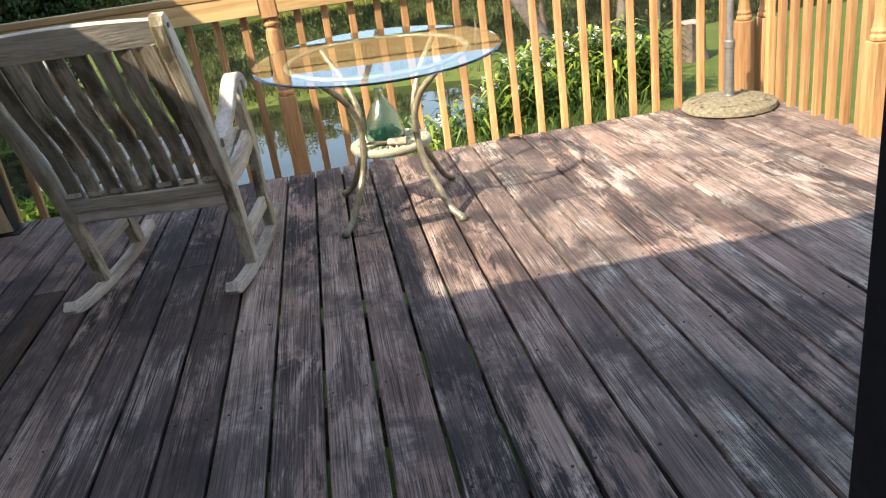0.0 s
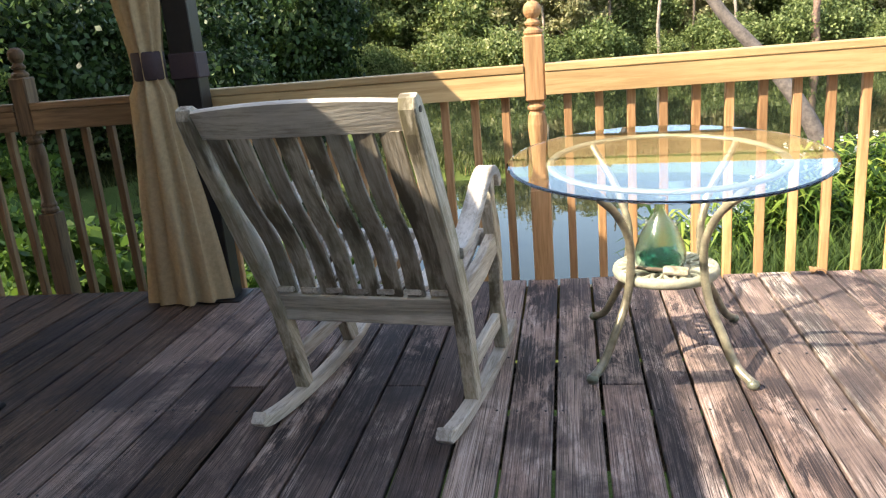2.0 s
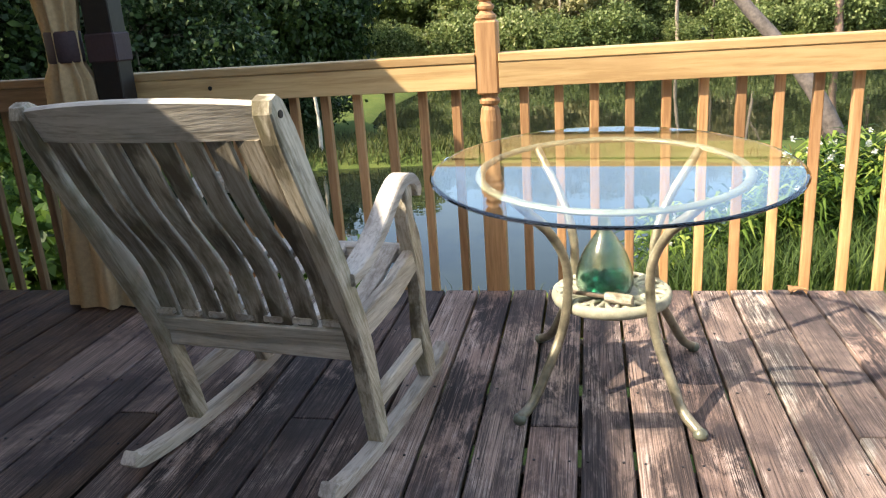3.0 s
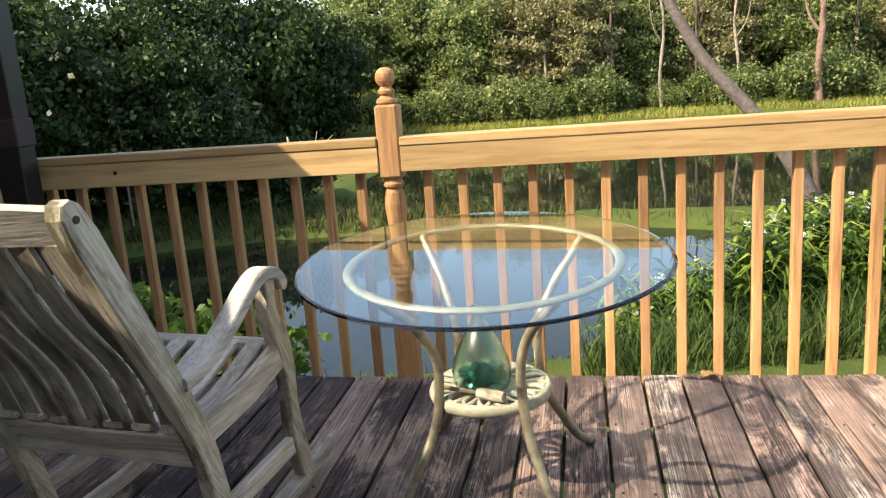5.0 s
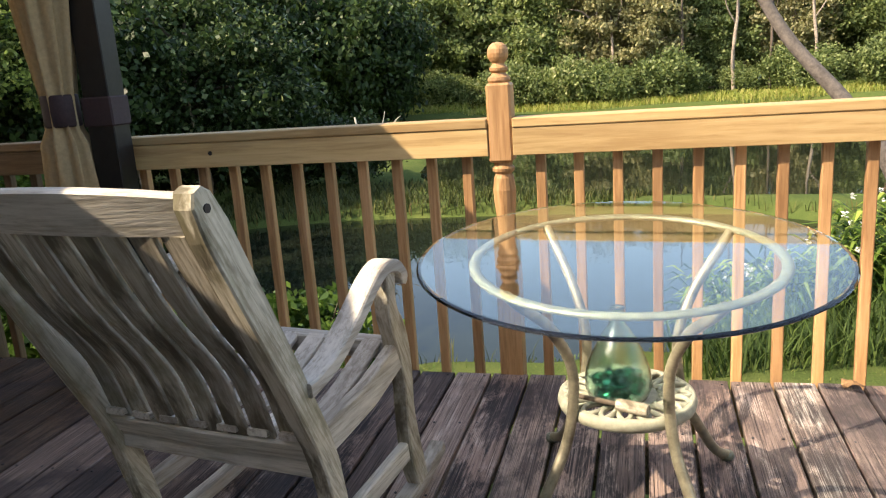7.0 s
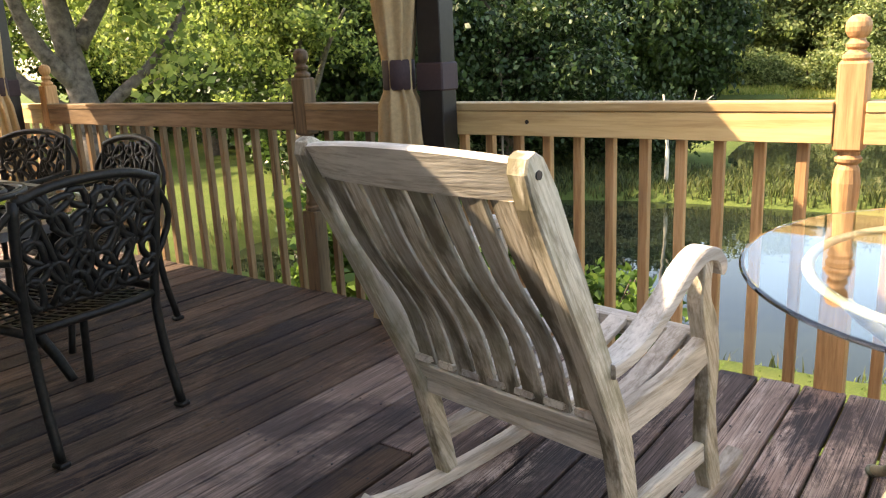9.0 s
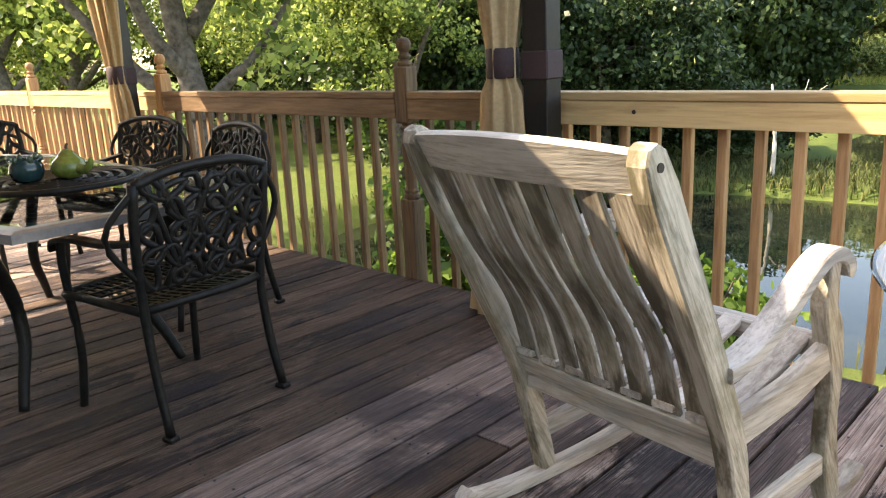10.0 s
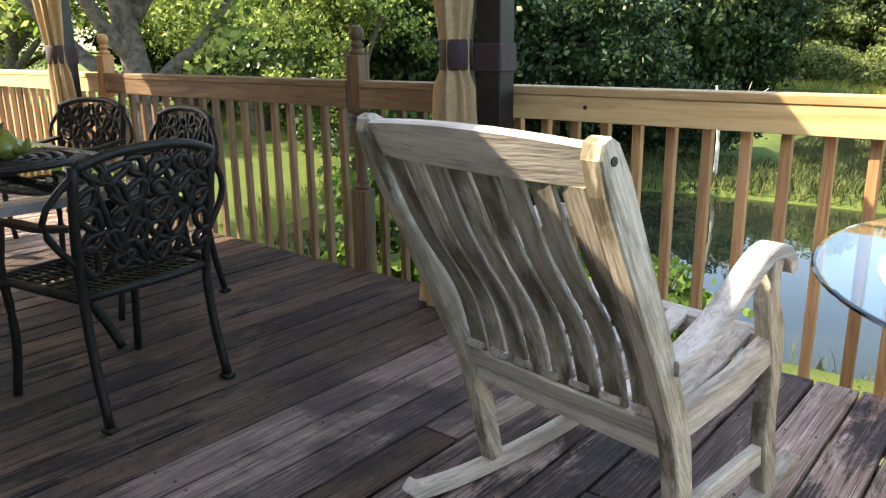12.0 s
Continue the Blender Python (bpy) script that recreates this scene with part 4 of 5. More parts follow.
CREAM_METAL = plain("cream_painted_iron", (0.15, 0.16, 0.12), 0.4, 0.25, vary=0.35, scale=30)


def glass_material(name, colour, rough=0.0, ior=1.5):
    m, t, b = mat(name)
    b.inputs["Base Color"].default_value = (*colour, 1)
    b.inputs["Roughness"].default_value = rough
    b.inputs["IOR"].default_value = ior
    b.inputs["Transmission Weight"].default_value = 1.0
    return m


GLASS = glass_material("table_glass", (0.90, 0.97, 0.95))
TABLE_C, TABLE_TILT, TABLE_DIP = (0.454, -0.818), 4.0, 0.8


def glass_table():
    t = thing("glass_table", "round glass-topped garden table with curved metal legs", "table", at=pose(*TABLE_C, 0))
    top = pose(0, 0, 0.688, TABLE_TILT, TABLE_DIP, 0)
    bm = bmesh.new()
    lathe(bm, [(0.0, 0.0), (0.518, 0.0), (0.526, 0.002), (0.530, 0.005), (0.526, 0.0085), (0.518, 0.010), (0.0, 0.010)], 72)
    bmesh.ops.remove_doubles(bm, verts=bm.verts, dist=0.0005)
    g = part("tabletop", bm, GLASS, t, "clear greenish glass top", at=top)
    g.visible_shadow = False
    for poly in g.data.polygons:
        poly.use_smooth = False
    bm = bmesh.new()
    ring = [(0.382 * math.cos(a), 0.382 * math.sin(a), -0.012) for a in np.linspace(0, 2 * math.pi, 65)]
    tube(bm, ring, 0.0145, 10, flat=0.6, caps=False)
    part("ring", bm, CREAM_METAL, t, smooth=True, at=top)
    for k, (fx, fy) in enumerate(((-0.267, -0.270), (0.229, -0.322), (0.281, 0.250), (-0.241, 0.304))):
        d = Vector((fx, fy, 0)).normalized()
        r = Vector((fx, fy, 0)).length
        zt = 0.672 + d.y * 0.37 * math.tan(radians(TABLE_TILT)) - d.x * 0.37 * math.tan(radians(TABLE_DIP))
        line = smooth_path([d * q + Vector((0, 0, z)) for q, z in ((0.372, zt), (0.33, 0.63 + 0.8 * (zt - 0.672)), (0.25, 0.555 + 0.3 * (zt - 0.672)), (0.19, 0.455), (0.18, 0.36), (0.205, 0.24), (0.27, 0.13), (0.325, 0.05), (r, 0.014))], 5)
        bm = bmesh.new()
        tube(bm, line, [0.0132 + 0.002 * (i / len(line)) for i in range(len(line))], 10)
        lg = part("leg", bm, BRONZE_METAL, t, smooth=True)
        bm = bmesh.new()
        lathe(bm, [(0.0, 0.0), (0.017, 0.002), (0.021, 0.012), (0.017, 0.024), (0.0, 0.03)], 12, Matrix.Translation((fx, fy, 0)))
        part("foot", bm, CREAM_METAL, lg, smooth=True)
    # pierced cast shelf: rim, leaf-like loops round it, spokes
    iron = plain("cream_cast_iron", (0.29, 0.285, 0.22), 0.6, vary=0.3, scale=25)
    bm = bmesh.new()
    tube(bm, [(0.168 * math.cos(q), 0.168 * math.sin(q), 0.300) for q in np.linspace(0, 2 * math.pi, 49)], 0.013, 8, flat=1.5, caps=False)
    sh = part("shelf", bm, iron, t, "cream pierced cast shelf", smooth=True)
    bm = bmesh.new()
    lathe(bm, [(0.0, 0.297), (0.085, 0.297), (0.09, 0.303), (0.085, 0.309), (0.0, 0.309)], 24)
    part("shelf_plate", bm, iron, sh)
    rg = random.Random(8)
    for k in range(20):
        q = 2 * math.pi * k / 20
        bm = bmesh.new()
        w = rg.uniform(0.10, 0.17)
        loop = [(r * math.cos(q + o), r * math.sin(q + o), z) for r, o, z in ((0.085, 0.0, 0.306), (0.11, w, 0.313), (0.15, w * 0.8, 0.316), (0.165, 0.0, 0.312), (0.15, -w * 0.8, 0.316), (0.11, -w, 0.313), (0.086, 0.0, 0.306))]
        tube(bm, smooth_path(loop, 3), 0.0075, 6)
        part("leaf_loop", bm, iron, sh, smooth=True)
    return t


glass_table()

# ---- jar and brush on the shelf ----
JAR_GLASS = glass_material("green_jar_glass", (0.74, 0.92, 0.84), 0.14)
jar = thing("glass_jar", "teardrop-shaped pale green glass jar holding green glass pebbles", "jar", at=pose(TABLE_C[0] - 0.02, TABLE_C[1] - 0.02, 0.3105))
bm = bmesh.new()
outer = [(0.0, 0.0), (0.062, 0.001), (0.078, 0.010), (0.086, 0.032), (0.086, 0.058), (0.080, 0.088), (0.069, 0.118), (0.054, 0.148), (0.037, 0.174), (0.023, 0.194), (0.018, 0.212), (0.018, 0.235), (0.022, 0.24)]
inner = [(r - 0.004, z + 0.003) if r > 0.01 else (0.0, 0.005) for r, z in outer]
lathe(bm, outer + inner[::-1], 40)
bmesh.ops.remove_doubles(bm, verts=bm.verts, dist=0.0002)
bmesh.ops.recalc_face_normals(bm, faces=bm.faces)
j = part("jar_body", bm, JAR_GLASS, jar, smooth=True)
PEBBLE = glass_material("green_glass_pebbles", (0.30, 0.82, 0.64), 0.12)
rg = random.Random(2)
for k in range(70):
    q, r = rg.uniform(0, 6.28), 0.062 * math.sqrt(rg.random())
    bm = bmesh.new()
    bmesh.ops.create_icosphere(bm, subdivisions=1, radius=0.014, matrix=pose(r * math.cos(q), r * math.sin(q), 0.019 + rg.uniform(0, 0.04), rg.uniform(0, 180), rg.uniform(0, 180), 0) @ Matrix.Diagonal((1.2, 1, 0.7, 1)))
    part("pebble", bm, PEBBLE, jar, smooth=True)
brush = thing("wooden_roller", "worn wooden-handled roller lying on the table shelf", "tool", at=pose(TABLE_C[0] - 0.02, TABLE_C[1] - 0.125, 0.338, 0, 90, -22))
bm = bmesh.new()
lathe(bm, [(0.0, 0.0), (0.014, 0.001), (0.016, 0.01), (0.016, 0.07), (0.014, 0.082), (0.0, 0.084)], 16)
part("grip", bm, TEAK, brush)
bm = bmesh.new()
lathe(bm, [(0.006, -0.11), (0.007, -0.05), (0.006, 0.0)], 10)
part("rod", bm, BARK, brush)

# ---- umbrella stand ----
STONE = plain("cast_stone", (0.175, 0.155, 0.105), 0.9, vary=0.6, scale=45, bump=0.8)
us = thing("umbrella_stand", "round cast-stone umbrella stand with a grey steel pole", "umbrella stand", at=pose(2.40, -0.16, 0))
bm = bmesh.new()
lathe(bm, [(0.0, 0.002), (0.24, 0.002), (0.255, 0.012), (0.25, 0.035), (0.215, 0.05), (0.12, 0.062), (0.0, 0.07)], 48)
b_ = part("base", bm, STONE, us)
for k in range(44):
    q, r = rg.uniform(0, 6.28), rg.uniform(0.06, 0.22)
    bm = bmesh.new()
    bmesh.ops.create_icosphere(bm, subdivisions=1, radius=0.015, matrix=pose(r * math.cos(q), r * math.sin(q), 0.064 - 0.08 * max(0, r - 0.1), 0, 0, rg.uniform(0, 180)) @ Matrix.Diagonal((1.3, 0.8, 0.4, 1)))
    part("relief_leaf", bm, STONE, b_)
bm = bmesh.new()
lathe(bm, [(0.030, 0.05), (0.030, 0.075), (0.026, 0.08), (0.026, 0.33), (0.030, 0.335), (0.030, 0.37), (0.026, 0.376)], 20)
part("socket", bm, plain("galvanised_steel", (0.20, 0.20, 0.20), 0.5, 0.5, scale=30), us)
bm = bmesh.new()
lathe(bm, [(0.019, 0.30), (0.019, 2.2), (0.012, 2.215)], 16)
part("pole", bm, plain("grey_steel", (0.24, 0.25, 0.25), 0.45, 0.5, scale=30), us)

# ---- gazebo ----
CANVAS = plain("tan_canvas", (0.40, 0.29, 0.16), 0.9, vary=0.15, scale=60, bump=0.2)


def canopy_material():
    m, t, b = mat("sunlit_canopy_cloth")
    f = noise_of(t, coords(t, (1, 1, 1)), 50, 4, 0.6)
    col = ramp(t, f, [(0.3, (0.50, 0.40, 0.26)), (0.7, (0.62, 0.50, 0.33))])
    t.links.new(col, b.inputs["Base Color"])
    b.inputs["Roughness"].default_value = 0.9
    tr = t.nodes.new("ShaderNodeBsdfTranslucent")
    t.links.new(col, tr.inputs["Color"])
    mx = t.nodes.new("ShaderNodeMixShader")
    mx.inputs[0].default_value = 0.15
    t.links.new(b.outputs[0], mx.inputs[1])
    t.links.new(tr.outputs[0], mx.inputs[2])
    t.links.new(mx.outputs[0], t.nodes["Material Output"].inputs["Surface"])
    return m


CANOPY = canopy_material()
POST_PAINT = plain("dark_bronze_metal", (0.018, 0.016, 0.016), 0.4, 0.4, scale=30)
BAND_CLOTH = plain("maroon_band_cloth", (0.035, 0.018, 0.022), 0.7, vary=0.25, scale=80)
GX0, GX1, GY0, GY1, GH = -5.30, -1.54, -3.25, -0.11, 2.06


def gazebo():
    g = thing("gazebo", "dark metal gazebo with tan canopy standing on the deck", "gazebo")
    for x in (GX0, GX1):
        for y in (GY0, GY1):
            p = part("post", boxed(x - 0.06, x + 0.06, y - 0.05, y + 0.05, 0.006, GH, 0.004), POST_PAINT, g)
            if y == GY1:
                part("tie_band", boxed(x - 0.068, x + 0.068, y - 0.058, y + 0.058, 1.05, 1.165, 0.006), BAND_CLOTH, p, "dark maroon tie band")
            part("base_plate", boxed(x - 0.10, x + 0.10, y - 0.09, y + 0.09, 0.001, 0.006), POST_PAINT, p)
    for y in (GY0, GY1):
        part("beam", boxed(GX0 - 0.08, GX1 + 0.08, y - 0.03, y + 0.03, GH, GH + 0.06), POST_PAINT, g)
    for x in (GX0, GX1):
        part("beam", boxed(x - 0.03, x + 0.03, GY0 - 0.08, GY1 + 0.08, GH + 0.002, GH + 0.058), POST_PAINT, g)
    bm = bmesh.new()
    o = 0.13
    low = [bm.verts.new(p) for p in ((GX0 - 0.09, GY0 - o, GH - 0.10), (GX1 + 0.09, GY0 - o, GH - 0.10), (GX1 + 0.09, GY1 + o, GH - 0.10), (GX0 - 0.09, GY1 + o, GH - 0.10))]
    mid = [bm.verts.new((v.co.x, v.co.y, GH + 0.04)) for v in low]
    cx, cy = (GX0 + GX1) / 2, (GY0 + GY1) / 2
    hi = [bm.verts.new((cx + sx * 0.5, cy + sy * 0.4, GH + 0.75)) for sx, sy in ((-1, -1), (1, -1), (1, 1), (-1, 1))]
    for k in range(4):
        bm.faces.new((low[k], low[(k + 1) % 4], mid[(k + 1) % 4], mid[k]))
        bm.faces.new((mid[k], mid[(k + 1) % 4], hi[(k + 1) % 4], hi[k]))
    bm.faces.new(hi)
    bmesh.ops.solidify(bm, geom=bm.faces[:], thickness=0.006)
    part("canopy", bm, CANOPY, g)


gazebo()


def curtain(cx, cy, seed, label, band_z, lean=0.0):
    """A curtain gathered with a band: a closed, pleated sleeve of cloth."""
    c = thing("curtain", label, "curtain", "gazebo curtains", at=pose(cx, cy, 0))
    rg = random.Random(seed)
    segs = 56
    ph = [rg.uniform(0, 6.28) for _ in range(4)]
    prof = [(0.012, 0.172, 0.085), (0.25, 0.155, 0.08), (0.5, 0.135, 0.075), (0.8, 0.10, 0.065), (band_z - 0.13, 0.088, 0.06), (band_z - 0.07, 0.062, 0.05), (band_z, 0.06, 0.048), (band_z + 0.07, 0.063, 0.05), (band_z + 0.25, 0.085, 0.06), (1.7, 0.12, 0.075), (2.05, 0.17, 0.08)]
    bm = bmesh.new()
    rings = []
    for z, a, b in prof:
        row = []
        for k in range(segs):
            q = 2 * math.pi * k / segs
            w = 1 + 0.24 * math.sin(9 * q + ph[0] + z) + 0.10 * math.sin(14 * q + ph[1] - z * 1.5) + 0.06 * math.sin(5 * q + ph[2])
            row.append(bm.verts.new((a * w * math.cos(q) + lean * (z - band_z), b * w * math.sin(q), z)))
        rings.append(row)
    for r0, r1 in zip(rings, rings[1:]):
        for k in range(segs):
            bm.faces.new((r0[k], r0[(k + 1) % segs], r1[(k + 1) % segs], r1[k]))
    part("cloth", bm, CANVAS, c, smooth=True)
    bm = bmesh.new()
    lathe(bm, [(0.066, -0.062), (0.0705, -0.055), (0.0705, 0.055), (0.066, 0.062)], 32, Matrix.Translation((0, 0, band_z)) @ Matrix.Diagonal((1.06, 0.9, 1, 1)))
    part("tie_band", bm, BAND_CLOTH, c, "dark maroon tie band", smooth=True)
    return c


curtain(-1.705, -0.16, 4, "tan curtain tied with a dark band beside a gazebo post", 1.12)
curtain(-5.20, -0.22, 5, "tan curtain tied with a dark band beside a gazebo post", 1.12, -0.1)

# ---- dining set ----
CAST = plain("black_cast_aluminium", (0.012, 0.011, 0.010), 0.5, 0.2, vary=0.6, scale=45, bump=0.4)
CAST.node_tree.nodes["Principled BSDF"].inputs["Specular IOR Level"].default_value = 0.3
CAST_GREY = plain("grey_cast_rim", (0.22, 0.23, 0.25), 0.35, 0.6, vary=0.3, scale=20)


def dining_chair(seed, label, at):
    c = thing("dining_chair", label, "chair", "chairs round the dining table", at=at)
    rg = random.Random(seed)
    W = 0.25

    def back(u, z):
        """A place on the leaning, slightly dished back."""
        return Vector((u, -0.215 - 0.16 * (z - 0.43) - 0.02 * (1 - (u / W) ** 2), z))

    for s in (-1, 1):
        bm = bmesh.new()
        tube(bm, smooth_path([back(s * W, 0.842), back(s * W, 0.65), (s * 0.235, -0.22, 0.43), (s * 0.235, -0.235, 0.22), (s * 0.24, -0.275, 0.02)], 4), 0.0165, 8)
        lg = part("back_leg", bm, CAST, c, smooth=True)
        part("foot", boxed(s * 0.24 - 0.02, s * 0.24 + 0.02, -0.30, -0.25, 0.0, 0.02, 0.005), CAST, lg)
        bm = bmesh.new()
        tube(bm, smooth_path([(s * 0.25, 0.20, 0.62), (s * 0.25, 0.215, 0.55), (s * 0.245, 0.215, 0.43), (s * 0.235, 0.215, 0.22), (s * 0.245, 0.245, 0.0)], 4), 0.0155, 8)
        part("front_leg", bm, CAST, c, smooth=True)
        bm = bmesh.new()
        ribbon(bm, smooth_path([tuple(back(s * W, 0.66)), (s * 0.255, -0.08, 0.64), (s * 0.26, 0.10, 0.64), (s * 0.255, 0.22, 0.62), (s * 0.25, 0.25, 0.585)], 4), 0.045, 0.018, (1, 0, 0))
        part("arm", bm, CAST, c)
    bm = bmesh.new()
    tube(bm, smooth_path([back(-W, 0.835), back(-W * 0.55, 0.868), back(0, 0.878), back(W * 0.55, 0.868), back(W, 0.835)], 5), 0.016, 8)
    part("crest", bm, CAST, c, smooth=True)
    bm = bmesh.new()
    tube(bm, [back(-0.235, 0.50), back(0, 0.495), back(0.235, 0.50)], 0.011, 6)
    part("lower_bar", bm, CAST, c, smooth=True)
    # cast foliage: flat leaf outlines and crossing stems
    for k in range(30):
        i, j = k % 6, k // 6
        u = -0.20 + 0.08 * i + rg.uniform(-0.02, 0.02)
        z = 0.54 + 0.068 * j + rg.uniform(-0.015, 0.015)
        a, r1, r2 = rg.uniform(-0.5, 0.5) + (0.8 if (i + j) % 2 else -0.8), rg.uniform(0.038, 0.055), rg.uniform(0.018, 0.027)
        pts = []
        for q in np.linspace(0, 2 * math.pi, 11):
            du, dz = r1 * math.cos(q), r2 * math.sin(q) * (1 - 0.4 * math.cos(q))
            uu = max(-0.245, min(0.245, u + du * math.cos(a) - dz * math.sin(a)))
            pts.append(back(uu, max(0.5, min(0.85, z + du * math.sin(a) + dz * math.cos(a)))))
        bm = bmesh.new()
        tube(bm, pts, 0.0125, 6)
        part("cast_leaf", bm, CAST, c, smooth=True)
    for k in range(8):
        u0 = -0.22 + 0.44 * k / 7
        u1 = u0 + (0.16 if k % 2 else -0.16) + rg.uniform(-0.04, 0.04)
        bm = bmesh.new()
        tube(bm, smooth_path([back(u0, 0.50), back((u0 + u1) / 2 + rg.uniform(-0.05, 0.05), 0.69), back(max(-0.22, min(0.22, u1)), 0.85)], 4), 0.0115, 6)
        part("cast_stem", bm, CAST, c, smooth=True)
    bm = bmesh.new()
    tube(bm, smooth_path([(-0.24, -0.215, 0.43), (0.24, -0.215, 0.43), (0.255, 0.1, 0.435), (0.22, 0.235, 0.43), (-0.22, 0.235, 0.43), (-0.255, 0.1, 0.435), (-0.24, -0.215, 0.43)], 4), 0.015, 6)
    part("seat_frame", bm, CAST, c, smooth=True)
    for k in range(15):
        x = -0.22 + 0.44 * k / 14
        bm = bmesh.new()
        ribbon(bm, smooth_path([(x + 0.012 * math.sin(k), -0.21, 0.432), (x - 0.02, -0.05, 0.424), (x + 0.02, 0.1, 0.424), (x, 0.23, 0.432)], 3), 0.014, 0.008, (1, 0, 0))
        part("seat_bar", bm, CAST, c)
    for k in range(7):
        y = -0.17 + 0.36 * k / 6
        bm = bmesh.new()
        ribbon(bm, [(-0.235, y, 0.431), (0, y + 0.02, 0.425), (0.235, y, 0.431)], 0.014, 0.007, (0, 1, 0))
        part("seat_bar", bm, CAST, c)
    return c


ch = dining_chair(71, "black cast-metal dining chair with pierced leafy back", pose(-2.145, -1.537, 0, 0, 0, 96.8))
copy_thing(ch, pose(-3.02, -0.93, 0, 0, 0, 176))
copy_thing(ch, pose(-3.98, -0.86, 0, 0, 0, 195))
copy_thing(ch, pose(-4.95, -1.12, 0, 0, 0, -80))


def dining_table():
    t = thing("dining_table", "glass-topped dining table with grey metal rim and scrolled legs", "table", at=pose(-3.20, -1.66, 0))
    hx, hy, cx, cy, z = 1.2, 0.52, 0.5, 0.13, 0.70
    outline = [(hx, -hy + cy), (hx, hy - cy), (hx - cx, hy), (-hx + cx, hy), (-hx, hy - cy), (-hx, -hy + cy), (-hx + cx, -hy), (hx - cx, -hy)]
    bm = bmesh.new()
    rings = []
    for k, dz in ((1.0, 0.0), (1.0, 0.03), (0.985, 0.036), (0.955, 0.036), (0.955, 0.0)):
        rings.append([bm.verts.new((x * k if k == 1 else x - math.copysign(hx * (1 - k), x), y if k == 1 else y - math.copysign(hx * (1 - k), y), z + dz)) for x, y in outline])
    rings.append(rings[0])
    for a, b in zip(rings, rings[1:]):
        for k in range(8):
            bm.faces.new((a[k], a[(k + 1) % 8], b[(k + 1) % 8], b[k]))
    bmesh.ops.recalc_face_normals(bm, faces=bm.faces)
    part("rim", bm, CAST_GREY, t, "grey metal rim")
    bm = bmesh.new()
    ins = [(x - math.copysign(0.056, x), y - math.copysign(0.056, y)) for x, y in outline]
    lo = [bm.verts.new((x, y, z + 0.026)) for x, y in ins]
    hi = [bm.verts.new((x, y, z + 0.034)) for x, y in ins]
    bm.faces.new(lo[::-1])
    bm.faces.new(hi)
    for k in range(8):
        bm.faces.new((lo[k], lo[(k + 1) % 8], hi[(k + 1) % 8], hi[k]))
    g = part("tabletop", bm, GLASS, t, "clear glass top")
    g.visible_shadow = False
    for sx in (-1, 1):
        for sy in (-1, 1):
            bm = bmesh.new()
            line = smooth_path([(sx * 0.74, sy * 0.36, 0.70), (sx * 0.73, sy * 0.34, 0.60), (sx * 0.67, sy * 0.29, 0.50), (sx * 0.60, sy * 0.24, 0.36), (sx * 0.62, sy * 0.24, 0.22), (sx * 0.67, sy * 0.28, 0.10), (sx * 0.71, sy * 0.31, 0.0)], 5)
            tube(bm, line, [0.034 - 0.0005 * i for i in range(len(line))], 8)
            part("leg", bm, CAST, t, smooth=True)
            bm = bmesh.new()
            tube(bm, smooth_path([(sx * 0.70, sy * 0.32, 0.56), (sx * 0.58, sy * 0.25, 0.60), (sx * 0.45, sy * 0.16, 0.66), (sx * 0.3, sy * 0.08, 0.69)], 4), 0.018, 7)
            part("brace", bm, CAST, t, smooth=True)
    part("apron", boxed(-0.9, 0.9, -0.43, -0.40, 0.64, 0.699, 0.006), CAST, t)
    part("apron", boxed(-0.9, 0.9, 0.40, 0.43, 0.64, 0.699, 0.006), CAST, t)
    return t


dining_table()
TOP = 0.7345
ls = thing("lazy_susan", "round pierced black metal turntable on the dining table", "tray", at=pose(-2.64, -1.66, TOP))
bm = bmesh.new()
tube(bm, [(0.29 * math.cos(q), 0.29 * math.sin(q), 0.045) for q in np.linspace(0, 2 * math.pi, 49)], 0.012, 6, caps=False)
part("rim", bm, CAST, ls, smooth=True)
for k in range(6):
    bm = bmesh.new()
    r_ = 0.045 * (k + 1)
    tube(bm, [(r_ * math.cos(q), r_ * math.sin(q), 0.045) for q in np.linspace(0, 2 * math.pi, 29)], 0.011, 5, caps=False)
    part("lattice_ring", bm, CAST, ls)
for k in range(12):
    q = math.pi * k / 6
    bm = bmesh.new()
    tube(bm, [(0.03 * math.cos(q), 0.03 * math.sin(q), 0.045), (0.285 * math.cos(q + 0.15), 0.285 * math.sin(q + 0.15), 0.045)], 0.009, 5)
    part("lattice_bar", bm, CAST, ls)
bm = bmesh.new()
lathe(bm, [(0.09, 0.0), (0.09, 0.01), (0.04, 0.018), (0.04, 0.04)], 20)
part("pedestal", bm, CAST, ls)


def glaze(name, colour):
    m = plain(name, colour, 0.15, 0.0, vary=0.35, scale=25, bump=0.2)
    return m


pot = thing("teal_pot", "teal glazed ceramic pot with frilled rim on the turntable", "pot", at=pose(-2.66, -1.76, TOP + 0.0565) @ Matrix.Scale(0.68, 4))
bm = bmesh.new()
lathe(bm, [(0.0, 0.0), (0.065, 0.0), (0.075, 0.012), (0.088, 0.05), (0.085, 0.085), (0.07, 0.105), (0.082, 0.12), (0.076, 0.118), (0.06, 0.10), (0.0, 0.095)], 26)
part("bowl", bm, glaze("teal_glaze", (0.014, 0.038, 0.04)), pot, smooth=True)
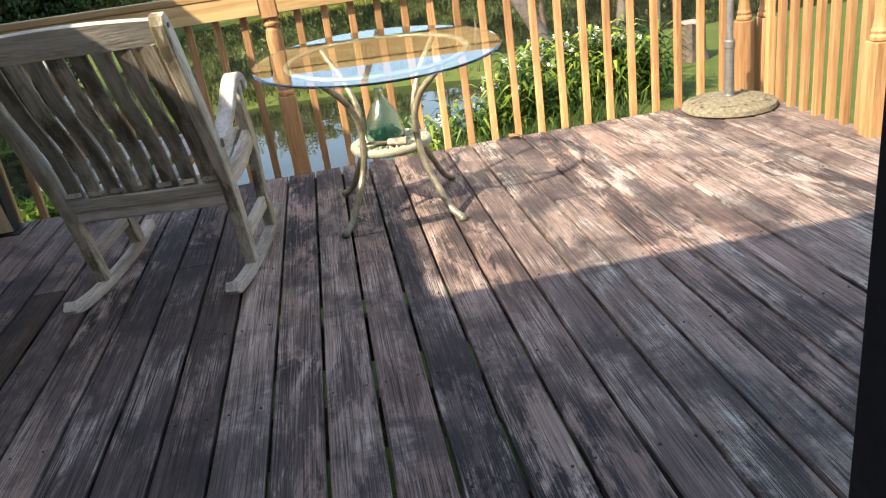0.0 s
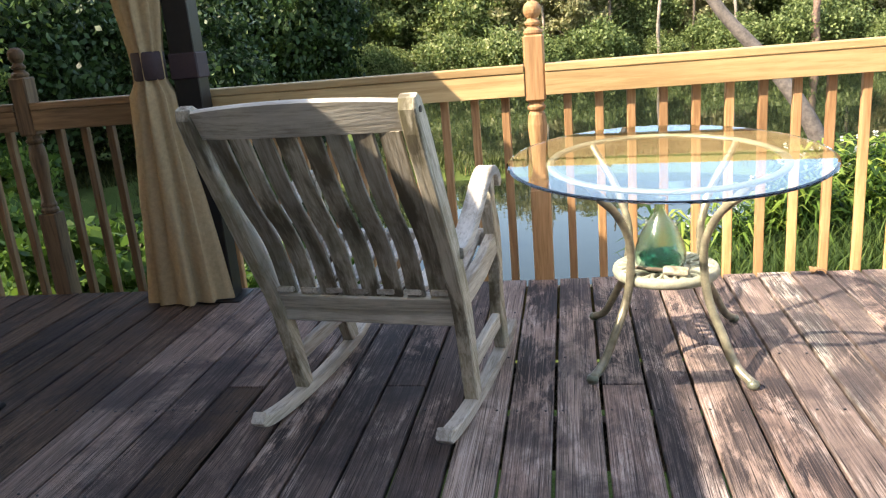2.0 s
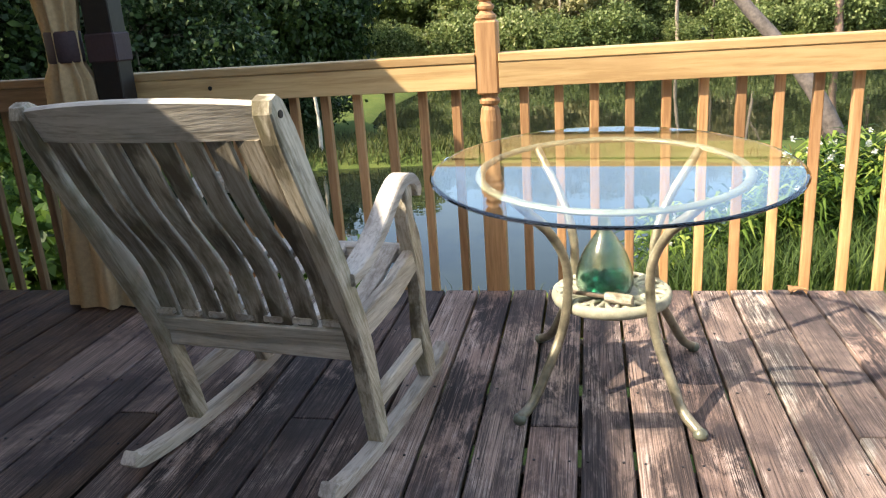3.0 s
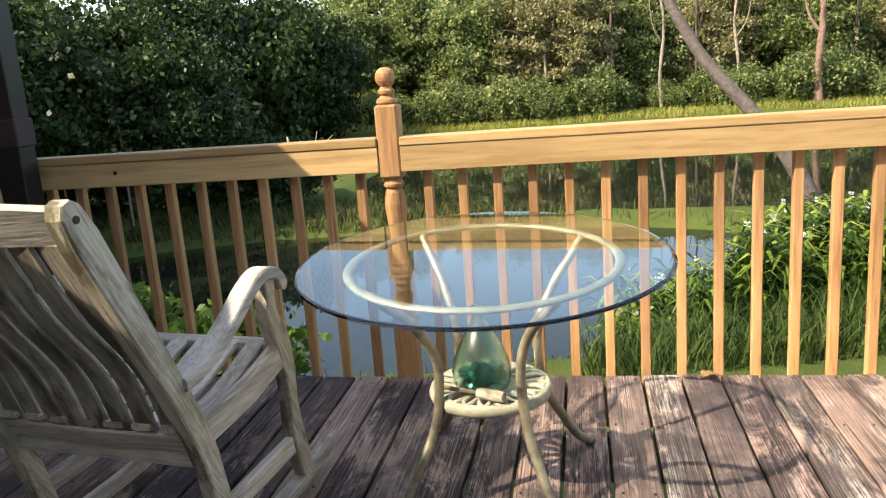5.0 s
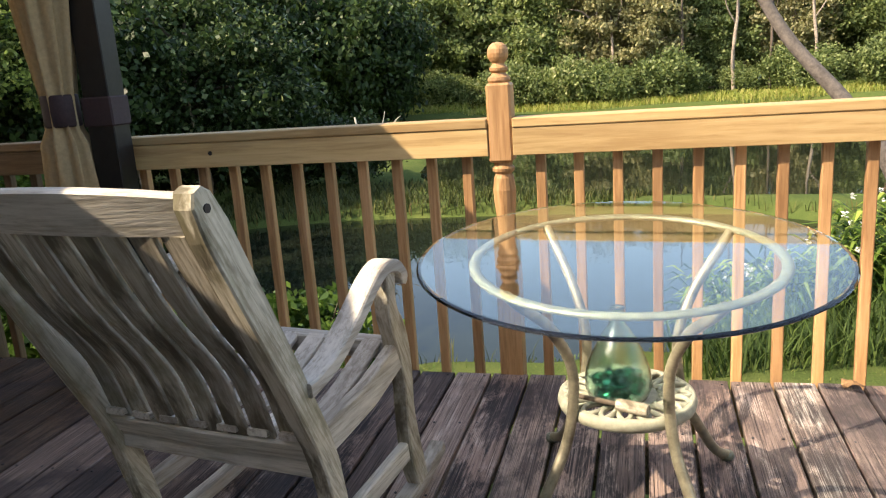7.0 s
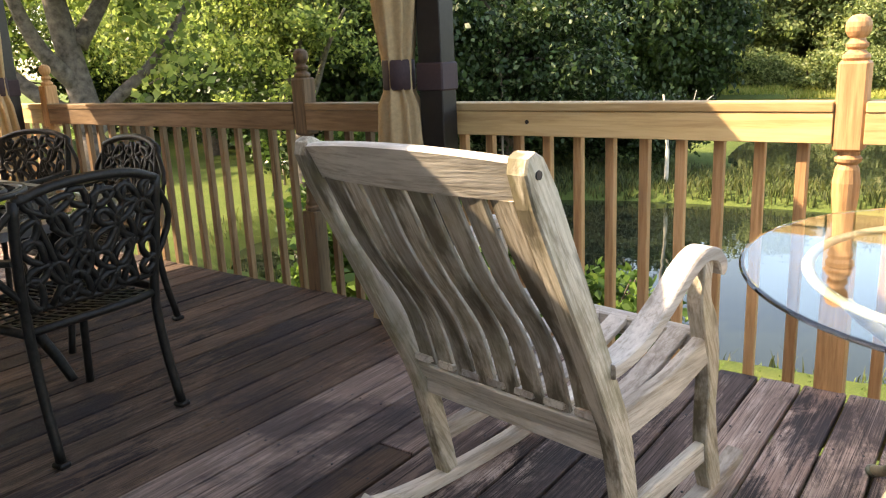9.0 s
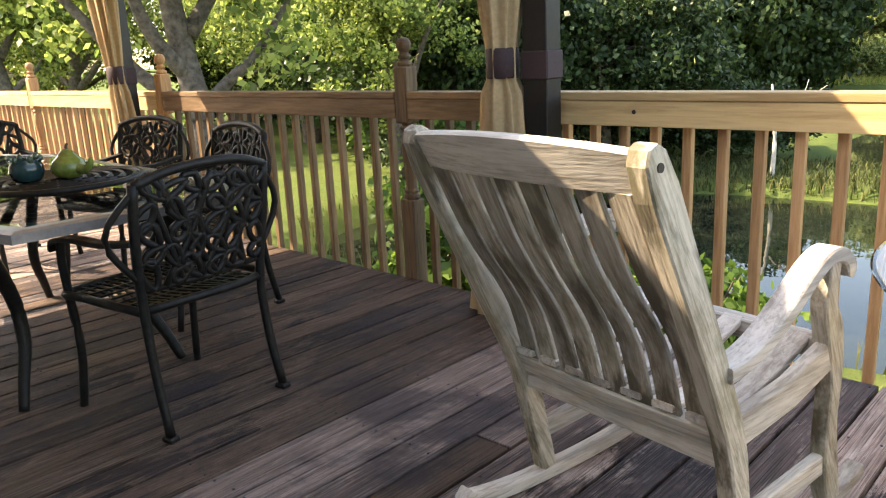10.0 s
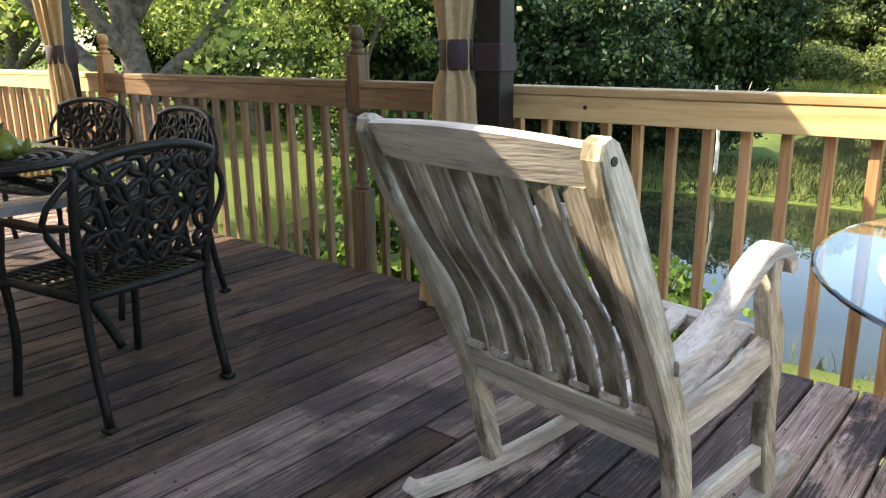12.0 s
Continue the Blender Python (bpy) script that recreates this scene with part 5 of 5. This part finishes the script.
for k in range(6):
    q = 2 * math.pi * k / 6
    bm = bmesh.new()
    lathe(bm, [(0.0, -0.02), (0.016, -0.006), (0.012, 0.014), (0.0, 0.026)], 10, Matrix.Translation((0.075 * math.cos(q), 0.075 * math.sin(q), 0.118)))
    part("frill", bm, glaze("dark_glaze", (0.05, 0.08, 0.05)), pot, smooth=True)
pear = thing("green_gourd", "speckled yellow-green ceramic gourd on the turntable", "ornament", at=pose(-2.58, -1.64, TOP + 0.0565) @ Matrix.Scale(0.7, 4))
bm = bmesh.new()
lathe(bm, [(0.0, 0.0), (0.05, 0.002), (0.085, 0.03), (0.092, 0.06), (0.075, 0.095), (0.048, 0.12), (0.034, 0.14), (0.02, 0.152), (0.0, 0.156)], 26)
part("body", bm, glaze("lime_glaze", (0.13, 0.17, 0.035)), pear, smooth=True)
bm = bmesh.new()
tube(bm, smooth_path([(0.07, 0.02, 0.05), (0.12, 0.04, 0.05), (0.15, 0.05, 0.075), (0.16, 0.055, 0.11)], 4), [0.03 - 0.0016 * i for i in range(13)], 8)
part("spout", bm, glaze("lime_glaze_spout", (0.13, 0.17, 0.035)), pear, smooth=True)
bm = bmesh.new()
tube(bm, smooth_path([(0, 0, 0.15), (0.005, 0, 0.17), (0.02, 0, 0.18)], 4), 0.008, 6)
part("stalk", bm, BARK, pear, smooth=True)

# round tray on the deck beside the dining table
rt = thing("plant_saucer", "round dark rimmed saucer lying on the deck", "saucer", at=pose(-2.66, -2.23, 0.002))
bm = bmesh.new()
lathe(bm, [(0.0, 0.0), (0.16, 0.0), (0.185, 0.03), (0.19, 0.045), (0.18, 0.045), (0.165, 0.012), (0.0, 0.01)], 32)
part("dish", bm, CAST, rt, smooth=True)
bm = bmesh.new()
tube(bm, [(0.186 * math.cos(q), 0.186 * math.sin(q), 0.046) for q in np.linspace(0, 2 * math.pi, 41)], 0.006, 6, caps=False)
part("lip", bm, CAST_GREY, rt, smooth=True)

# dry leaf on the deck's edge
DRY = plain("dry_leaf_brown", (0.20, 0.11, 0.05), 0.8, vary=0.4, scale=60)
dl = thing("dry_leaf", "curled dry brown leaf on the deck edge", "leaf", at=pose(1.17, -0.03, 0.004, 0, 0, 35))
for q in (-0.5, 0.1, 0.8):
    bm = bmesh.new()
    ribbon(bm, smooth_path([(0, 0, 0.004), (0.03 * math.cos(q), 0.03 * math.sin(q), 0.02), (0.065 * math.cos(q), 0.065 * math.sin(q), 0.008)], 4), [0.006] + [0.018] * 7 + [0.004], 0.003, (-math.sin(q), math.cos(q), 0.1))
    part("lobe", bm, DRY, dl)

# ---- deck boards ----
rb = random.Random(3)
BOARD = {}


def board(x, y0, y1):
    n = round(y1 - y0, 2)
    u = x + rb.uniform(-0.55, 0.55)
    # Boards below the gazebo get the planks with its shade painted in.
    tone = DECK_PALE if u > 1.35 else DECK if u > -0.45 else DECK_MID if u > -1.5 else DECK_BROWN if u > -3.9 else DECK
    key = (n, tone.name)
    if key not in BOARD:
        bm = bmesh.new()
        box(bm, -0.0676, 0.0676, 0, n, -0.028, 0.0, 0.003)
        BOARD[key] = mesh_of(bm, tone, "deck_board")
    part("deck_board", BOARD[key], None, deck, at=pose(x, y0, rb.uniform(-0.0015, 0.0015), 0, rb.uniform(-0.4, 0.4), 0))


k0 = math.floor((DECK_L - X0) / PITCH)
k1 = math.ceil((DECK_R - X0) / PITCH)
for k in range(k0, k1):
    xc = X0 + PITCH * (k + 0.5)
    cut = rb.choice((None,) * 9 + (-1.1, -2.6))
    if cut is None:
        board(xc, -3.735, 0.02)
    else:
        board(xc, -3.735, cut - 0.002)
        board(xc, cut + 0.002, 0.02)


# nail heads, two on each board over each joist
bm = bmesh.new()
for k in range(k0, k1):
    xc = X0 + PITCH * (k + 0.5)
    if -5 < xc < 2.7:
        for jy in (-0.02, -0.42, -0.88, -1.28, -1.78, -2.28, -2.78, -3.28):
            for dx in (-0.045, 0.043):
                lathe(bm, [(0.0042, -0.01), (0.0042, 0.0022)], 6, Matrix.Translation((xc + dx + rb.uniform(-0.006, 0.006), jy + rb.uniform(-0.008, 0.008), 0)))
nails = part("nail_heads", bm, DARK_METAL, deck)
nails["kind"] = "stuff"
